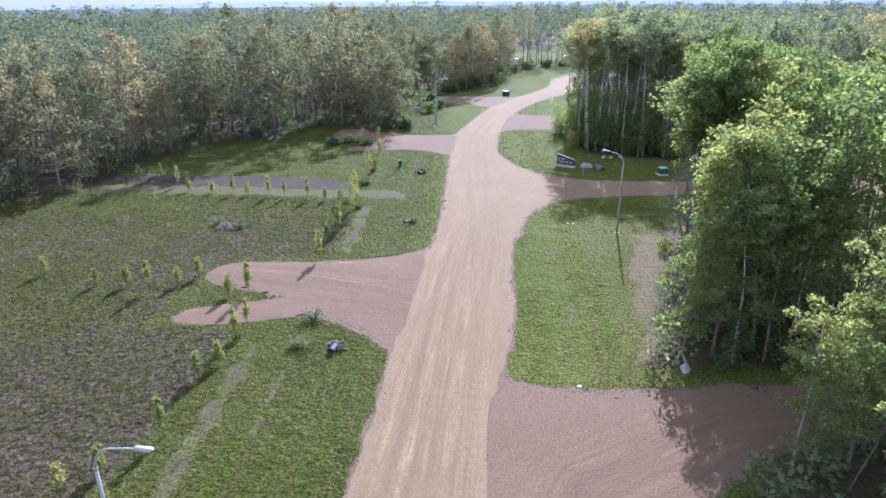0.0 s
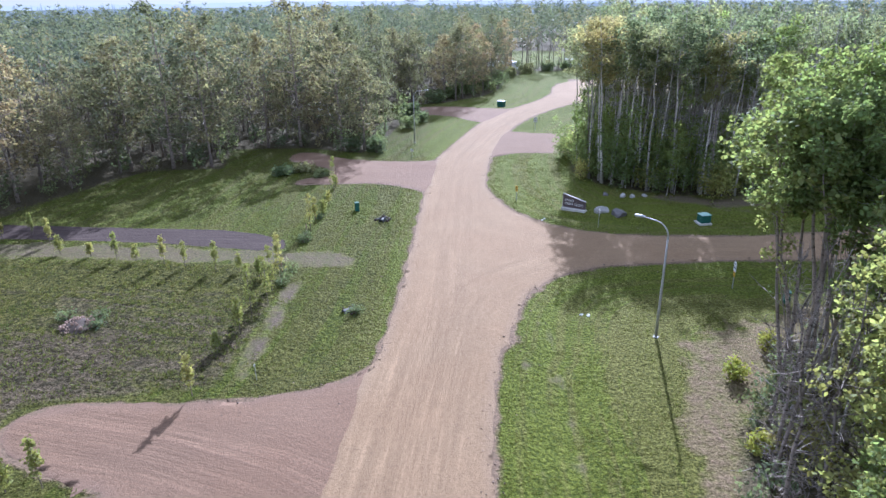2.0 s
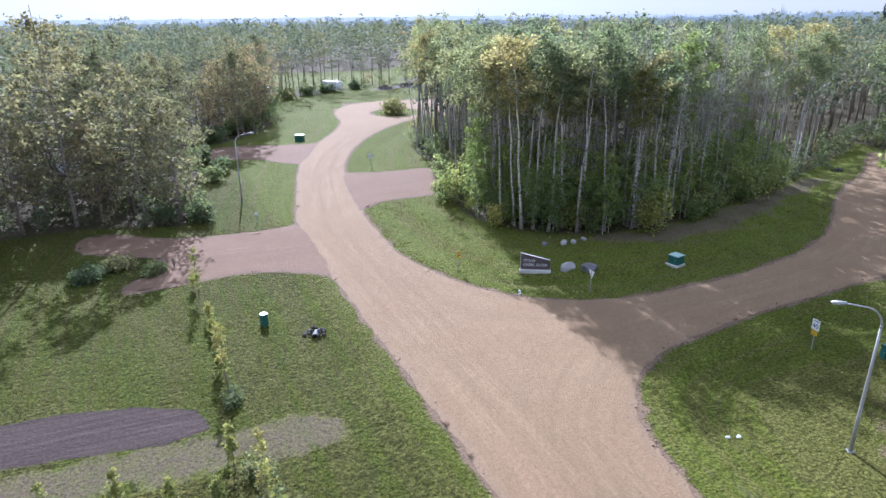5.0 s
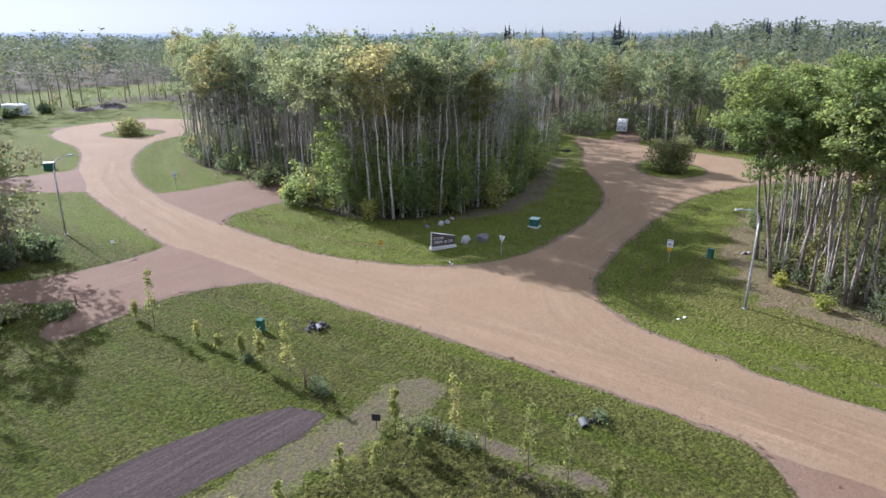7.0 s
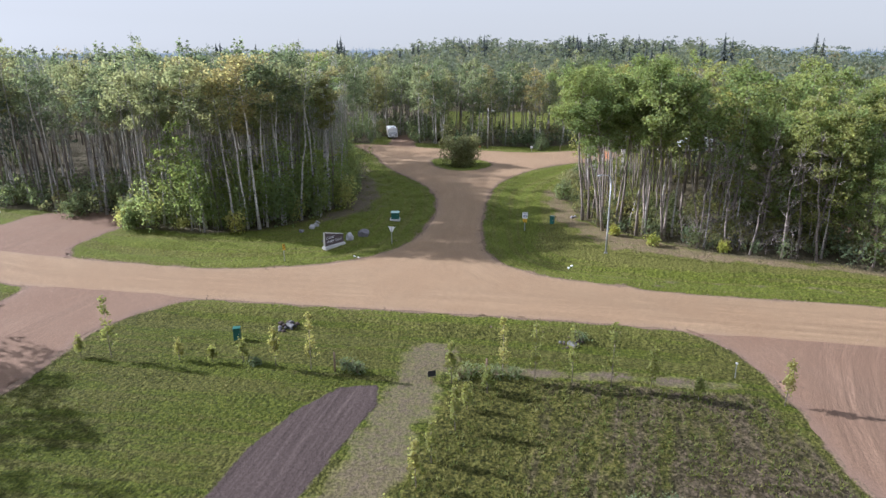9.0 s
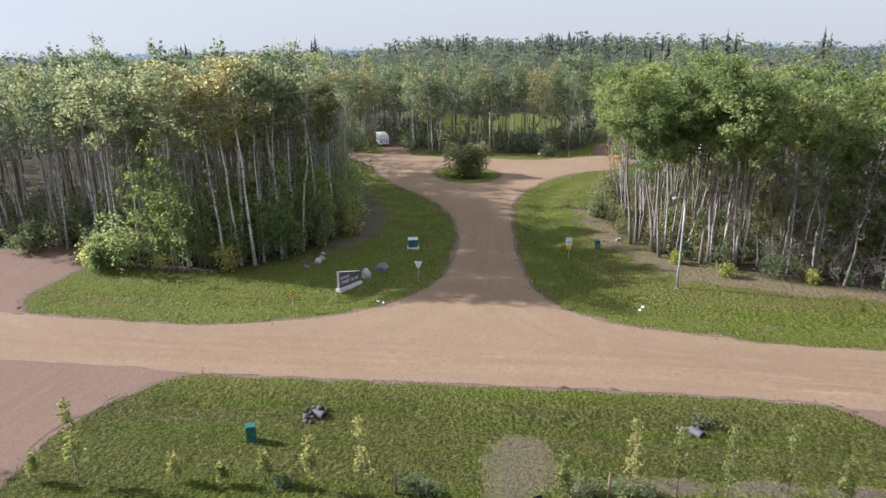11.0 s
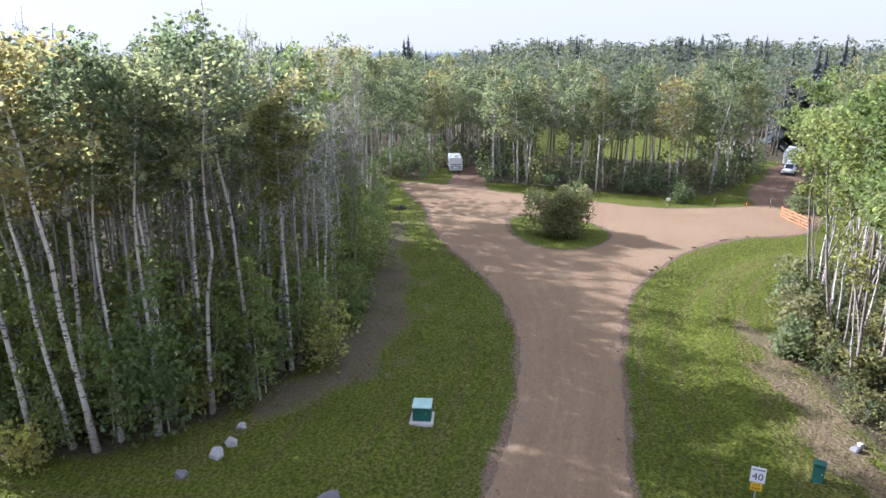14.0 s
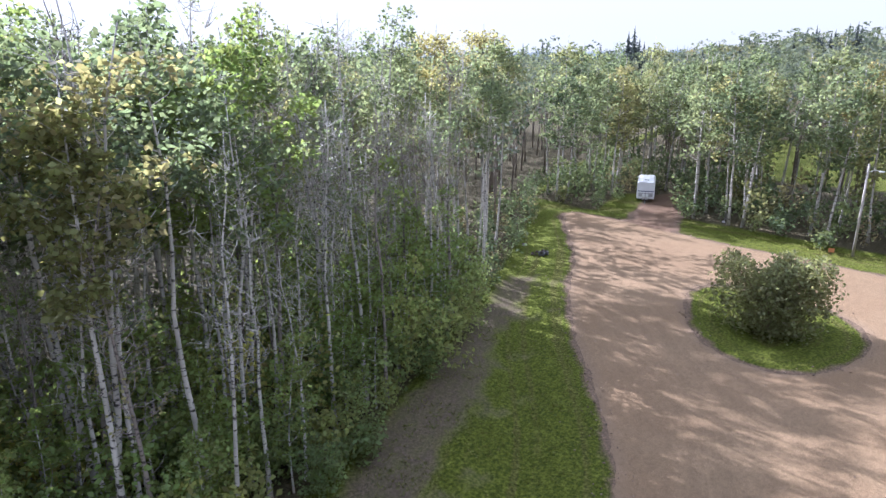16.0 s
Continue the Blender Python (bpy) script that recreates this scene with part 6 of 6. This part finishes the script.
# ---- saplings and single bushes ----
def sapling(seed, h, w):
    rng = np.random.default_rng(seed)
    wood = [tube([[0, 0, -0.1], [0.02, 0.01, h * 0.5], [0.0, 0.03, h]], [0.028, 0.02, 0.008], 5)]
    pts = []
    for i in range(30):
        f = rng.uniform(0.18, 1.0)
        a = rng.uniform(0, 6.28)
        r = w * 0.8 * (1.15 - f) * rng.uniform(0.5, 1)
        tip = np.array([math.cos(a) * r, math.sin(a) * r, f * h + r * 0.9])
        wood.append(tube([[0, 0, f * h], tip], [0.009, 0.004], 3, False))
        pts.append(tip + rng.normal(0, 0.08, (6, 3)))
    return join(wood), sprigs(np.concatenate(pts), 0.075, rng, 2, 0.06)


sap_kinds = [tree_kind("sapling", sapling(1000 + i, h, w), POPLAR_BARK, SAPLING_LEAVES, lab, "sapling", "planted saplings") for i, (h, w, lab) in enumerate([(3.9, 0.55, "tall narrow poplar sapling with pale green leaves"), (2.5, 0.4, "slim poplar sapling in rough grass"), (1.6, 0.42, "young leafy sapling planted in rough grass"), (1.1, 0.3, "small yellow-green sapling planted in rough grass")])]
ROW_1 = [(-10.4, 101.9, 2), (-10.2, 99.8, 0), (-9.9, 95.0, 2), (-9.9, 92.6, 3), (-9.6, 90.6, 2), (-9.9, 88.2, 1), (-9.9, 85.8, 0), (-10.6, 76.5, 1), (-9.6, 73.4, 0), (-9.7, 71.4, 0), (-9.4, 69.1, 0), (-9.9, 66.8, 0), (-10.0, 64.5, 1), (-10.7, 61.9, 2), (-10.4, 57.0, 1)]
ROW_2 = [(-40.9, 81.7, 2), (-39.7, 83.1, 1), (-37.6, 84.5, 1), (-34.3, 82.0, 1), (-31.9, 79.6, 2), (-28.6, 78.9, 3), (-25.7, 78.0, 1), (-23.7, 77.6, 2), (-20.8, 76.8, 1), (-18.8, 76.4, 1), (-15.8, 75.6, 1), (-13.6, 75.2, 2), (-11.6, 74.2, 2)]
ROW_3 = [(-34.0, 53.0, 2), (-28.1, 50.7, 2), (-25.5, 50.8, 2), (-23.1, 49.7, 1), (-21.2, 51.0, 2), (-20.2, 52.9, 2), (-14.6, 49.3, 1), (-16.2, 49.0, 2), (-12.9, 43.5, 1), (-13.3, 41.9, 1), (-13.3, 38.7, 2), (-14.0, 36.9, 2), (-13.7, 31.1, 1), (-15.5, 27.9, 2), (-13.9, 25.4, 2), (-16.8, 26.6, 2), (-17.2, 22.4, 1)]
rng = np.random.default_rng(71)
for x, y, k in ROW_1 + ROW_2 + ROW_3:
    s = rng.uniform(0.9, 1.15)
    copy_thing(sap_kinds[k], pose(x, y, float(height_at(x, y)), 0, 0, rng.uniform(0, 360)) @ Matrix.Diagonal((s, s, s, 1)))
clear(sap_kinds)


def bush(name, x, y, h, r, n, leaf, mat, label, seed, group=""):
    (wv, wt), (cv, ct) = shrub_shape(seed, h, r, n, leaf, 9)
    t = thing(name, pose(x, y, float(height_at(x, y))), label, "bush", group)
    for k in range(9):
        link_mesh("stem", wv[12 * k:12 * k + 12], wt[16 * k:16 * k + 16] - 12 * k, OLD_WOOD, t)
    link_mesh("foliage", cv, ct, mat, t)


bush("willow_bush", 70.6, 86.0, 5.8, 5.0, 5600, 0.125, WILLOW_LEAVES, "large round grey-green willow bush on the grassy island", 1101)
bush("willow_bush", 40.5, 190.5, 3.6, 5.2, 1100, 0.2, WILLOW_LEAVES, "wide grey-green bush on the far grassy island", 1102)
for k, (x, y, h, r) in enumerate([(25.4, 62.9, 1.3, 0.9), (22.0, 59.4, 1.3, 0.9), (20.4, 52.6, 1.1, 0.8)]):
    bush("yellow_bush", x, y, h, r, 260, 0.1, YELLOW_LEAVES, "small bright yellow-green bush at the wood's edge", 1110 + k, "yellow bushes")
for k, (x, y, h, r) in enumerate([(48.2, 67.0, 3.6, 2.6), (53.5, 66.2, 3.2, 2.4), (58.5, 64.4, 2.8, 2.2), (43.8, 68.0, 2.6, 2.0), (25.2, 129.0, 3.0, 2.6), (24.4, 120.8, 2.6, 2.2), (30.6, 142, 2.6, 2.4), (88.6, 57.2, 2.6, 2.4), (91.6, 71.4, 3.0, 2.2), (-16.1, 110.2, 0.8, 1.9), (-13.4, 107.5, 0.6, 1.5), (-18.5, 108.4, 0.9, 2.2), (-7.8, 121.2, 2.6, 2.2), (-8.6, 124.6, 3.0, 2.4), (-11.4, 122.4, 2.2, 2.0), (-4.4, 140.5, 2.4, 2.2), (-2.4, 147.0, 2.2, 2.2)]):
    bush("shrub", x, y, h, r, 420, 0.15, SHRUB_LEAVES, "dense dull green shrub at the edge of the trees", 1130 + k, "shrubs along the edges")
for k, (x, y, h, r) in enumerate([(2.5, 179, 3.2, 3.0), (6.5, 184.5, 3.5, 3.0), (-1.0, 171.5, 3.0, 3.0), (-5.5, 154, 3.0, 2.8), (10, 192, 3.0, 3.0), (13.5, 205, 3.5, 3.0), (18.5, 219, 3.0, 3.0), (25, 230, 3.0, 3.2), (31.5, 235.5, 2.6, 3.0), (38, 240, 2.4, 3.0), (49, 244, 2.5, 3.0)]):
    bush("shrub", x, y, h, r, 640, 0.2, SHRUB_LEAVES, "wide dull green shrub before the far trees", 1200 + k, "shrubs of the far clearing")
for k, (x, y, h, r) in enumerate([(-21.0, 66.6, 0.6, 0.8), (-23.4, 66.4, 0.7, 0.9), (-20.6, 65.2, 0.5, 0.7), (-9.6, 83.4, 0.9, 0.7), (-9.9, 82.7, 0.8, 0.6), (-9.2, 75.4, 0.8, 0.9), (-9.4, 73.9, 0.7, 0.8), (-9.3, 72.7, 0.6, 0.7), (-9.9, 76.0, 0.8, 0.7), (-9.9, 89.6, 0.4, 0.4), (-8.7, 40.9, 0.7, 0.9), (-8.3, 44.8, 0.8, 1.0), (-2.6, 68.2, 0.5, 0.6)]):
    bush("weed_clump", x, y, h, r, 160, 0.07, SHRUB_LEAVES, "low dark clump of weeds by the property line", 1160 + k, "weed clumps")


def heap(x, y, r, h, mat, label, seed):
    """A low heap of stones and soil."""
    bm = bmesh.new()
    bmesh.ops.create_grid(bm, x_segments=26, y_segments=26, size=r)
    for v in bm.verts:
        d = min(1, math.hypot(v.co.x, v.co.y) / r)
        v.co.z = h * (1 - d * d) ** 1.5 * (1 + 0.8 * noise.noise(v.co * 2.2 + Vector((seed, 0, 0)))) - 0.08 * d
    me = bpy.data.meshes.new("mound")
    bm.to_mesh(me)
    bm.free()
    me.materials.append(mat)
    ob = new("mound", me)
    ob.matrix_world = pose(x, y, float(height_at(x, y)) + 0.02)
    tagged(ob, label, "heap")




def stone_pile(x, y):
    """Pale stones and clods thrown together on a low mound of earth."""
    t = thing("stone_pile", pose(x, y, float(height_at(x, y))), "pile of pale pinkish stones on bare earth in the field", "stone pile")
    bm = bmesh.new()
    bmesh.ops.create_grid(bm, x_segments=14, y_segments=14, size=1.5)
    for v in bm.verts:
        d = min(1, math.hypot(v.co.x, v.co.y) / 1.5)
        v.co.z = 0.42 * (1 - d * d) ** 1.4 * (1 + 0.6 * noise.noise(v.co * 2.2)) - 0.08 * d
    part("mound", bm, SOIL_LUMPS, t, "bare earth", True)
    shapes = []
    for k in range(5):
        bm = bmesh.new()
        bmesh.ops.create_icosphere(bm, subdivisions=1, radius=1)
        for v in bm.verts:
            v.co *= 1 + 0.35 * noise.noise(v.co * 1.5 + Vector((3 * k, 0, 0)))
        me = bpy.data.meshes.new("stone")
        bm.to_mesh(me)
        bm.free()
        me.materials.append(PILE_STONE)
        shapes.append(me)
    g = random.Random(5)
    for k in range(64):
        a, d = g.uniform(0, 6.28), 1.25 * g.random() ** 0.6
        r = g.uniform(0.07, 0.19)
        ob = new("stone", shapes[k % 5])
        ob.parent = t
        ob.matrix_local = pose(d * math.cos(a), d * math.sin(a), 0.42 * (1 - (d / 1.5) ** 2) ** 1.4 + 0.2 * r, g.uniform(0, 90), g.uniform(0, 90), g.uniform(0, 360)) @ Matrix.Diagonal((r, r * 0.8, r * 0.6, 1))


stone_pile(-22.1, 65.4)
heap(66.0, 243.5, 5.5, 1.1, SOIL_LUMPS, "long dark heap of soil in the far clearing", 3)
heap(57.0, 241.0, 3.5, 0.8, SOIL_LUMPS, "dark heap of soil in the far clearing", 4)
heap(-6.2, 41.5, 0.8, 0.24, SOIL_LUMPS, "dark heap of soil beside the culvert", 2)

# ---- grass tufts ----
rng = np.random.default_rng(81)


def tuft(seed, blades=4, r=0.15, h=0.18):
    g = np.random.default_rng(seed)
    V, T = [], []
    for k in range(blades):
        a, q = g.uniform(0, 6.28), g.uniform(0, r)
        c = np.array([math.cos(a) * q, math.sin(a) * q, -0.02])
        side = np.array([-math.sin(a), math.cos(a), 0]) * 0.042
        out = np.array([math.cos(a), math.sin(a), 0]) * g.uniform(0.04, 0.16)
        V += [c - side, c + side, c + out + np.array([0, 0, h * g.uniform(0.6, 1.3)])]
        T.append([3 * k, 3 * k + 1, 3 * k + 2])
    return np.array(V), np.array(T)


tufts = [tuft(i) for i in range(3)]
px, py = rng.uniform(-46, 62, 150000), rng.uniform(22, 118, 150000)
rank = rough(px, py, 3, 82) + 0.5 * rough(px, py, 12, 83)
open_ground = (np.minimum(road_distance(px, py), drive_distance(px, py)) > 0.25) & (beyond(BED, px, py) > 0.3) & (beyond(VERGE_WORN, px, py) > 0) & (beyond(TRACK, px, py) > 0) & (beyond(WOOD_A, px, py) > -1) & (beyond(WOOD_B, px, py) > -1) & (beyond(WOOD_D, px, py) > -1) & (rank > np.where(inside(FIELD, px, py), -0.3, 0.0))
px, py = px[open_ground], py[open_ground]
weedy = inside(FIELD, px, py)
size = np.where(weedy, rng.uniform(0.4, 1.2, len(px)), rng.uniform(0.35, 0.8, len(px)))
which = rng.integers(3, size=len(px))
tint = np.clip(rng.beta(2, 3, len(px)) + 0.25 * rough(px, py, 9, 84) - 0.1 * weedy, 0, 1)
groups = [spread(tufts[k], np.stack([px, py, height_at(px, py)], 1)[which == k], rng.uniform(0, 6.28, (which == k).sum()), size[which == k], tint[which == k]) for k in range(3)]
stuff("grass_tufts", groups, GRASS_BLADES, "rough tufts of green and dry grass in verges and field", "grass")


# ---- loose stones along the road edges ----
rng = np.random.default_rng(91)


def pebble(seed):
    g = np.random.default_rng(seed)
    V = np.array([[1, 0, 0], [0, 1, 0], [-1, 0, 0], [0, -1, 0], [0, 0, 0.75], [0, 0, -0.5]]) * g.uniform(0.6, 1.25, (6, 1))
    return V, np.array([[0, 1, 4], [1, 2, 4], [2, 3, 4], [3, 0, 4], [1, 0, 5], [2, 1, 5], [3, 2, 5], [0, 3, 5]])


px, py = rng.uniform(-10, 96, 90000), rng.uniform(24, 125, 90000)
off = np.minimum(road_distance(px, py), drive_distance(px, py))
likely = np.exp(-((off - 0.15) / 0.55) ** 2) * np.where(px > 9, 1.0, 0.5) * (0.4 + np.clip(rough(px, py, 6, 92) + 0.3, 0, 1)) + 0.03 * (np.abs(off) < 3)
keep = rng.random(len(px)) < likely
px, py, off = px[keep], py[keep], off[keep]
size = rng.uniform(0.025, 0.075, len(px)) * np.where(rng.random(len(px)) < 0.08, 1.6, 1.0)
pz = np.where(off < 0, 0.05, height_at(px, py) + 0.03)
which = rng.integers(3, size=len(px))
shade = rng.random(len(px))
pebbles = [spread(pebble(k), np.stack([px, py, pz], 1)[which == k], rng.uniform(0, 6.28, (which == k).sum()), size[which == k], shade[which == k]) for k in range(3)]
stuff("loose_stones", pebbles, LOOSE_STONE, "loose brown and grey stones spilt along the gravel edges", "stones")
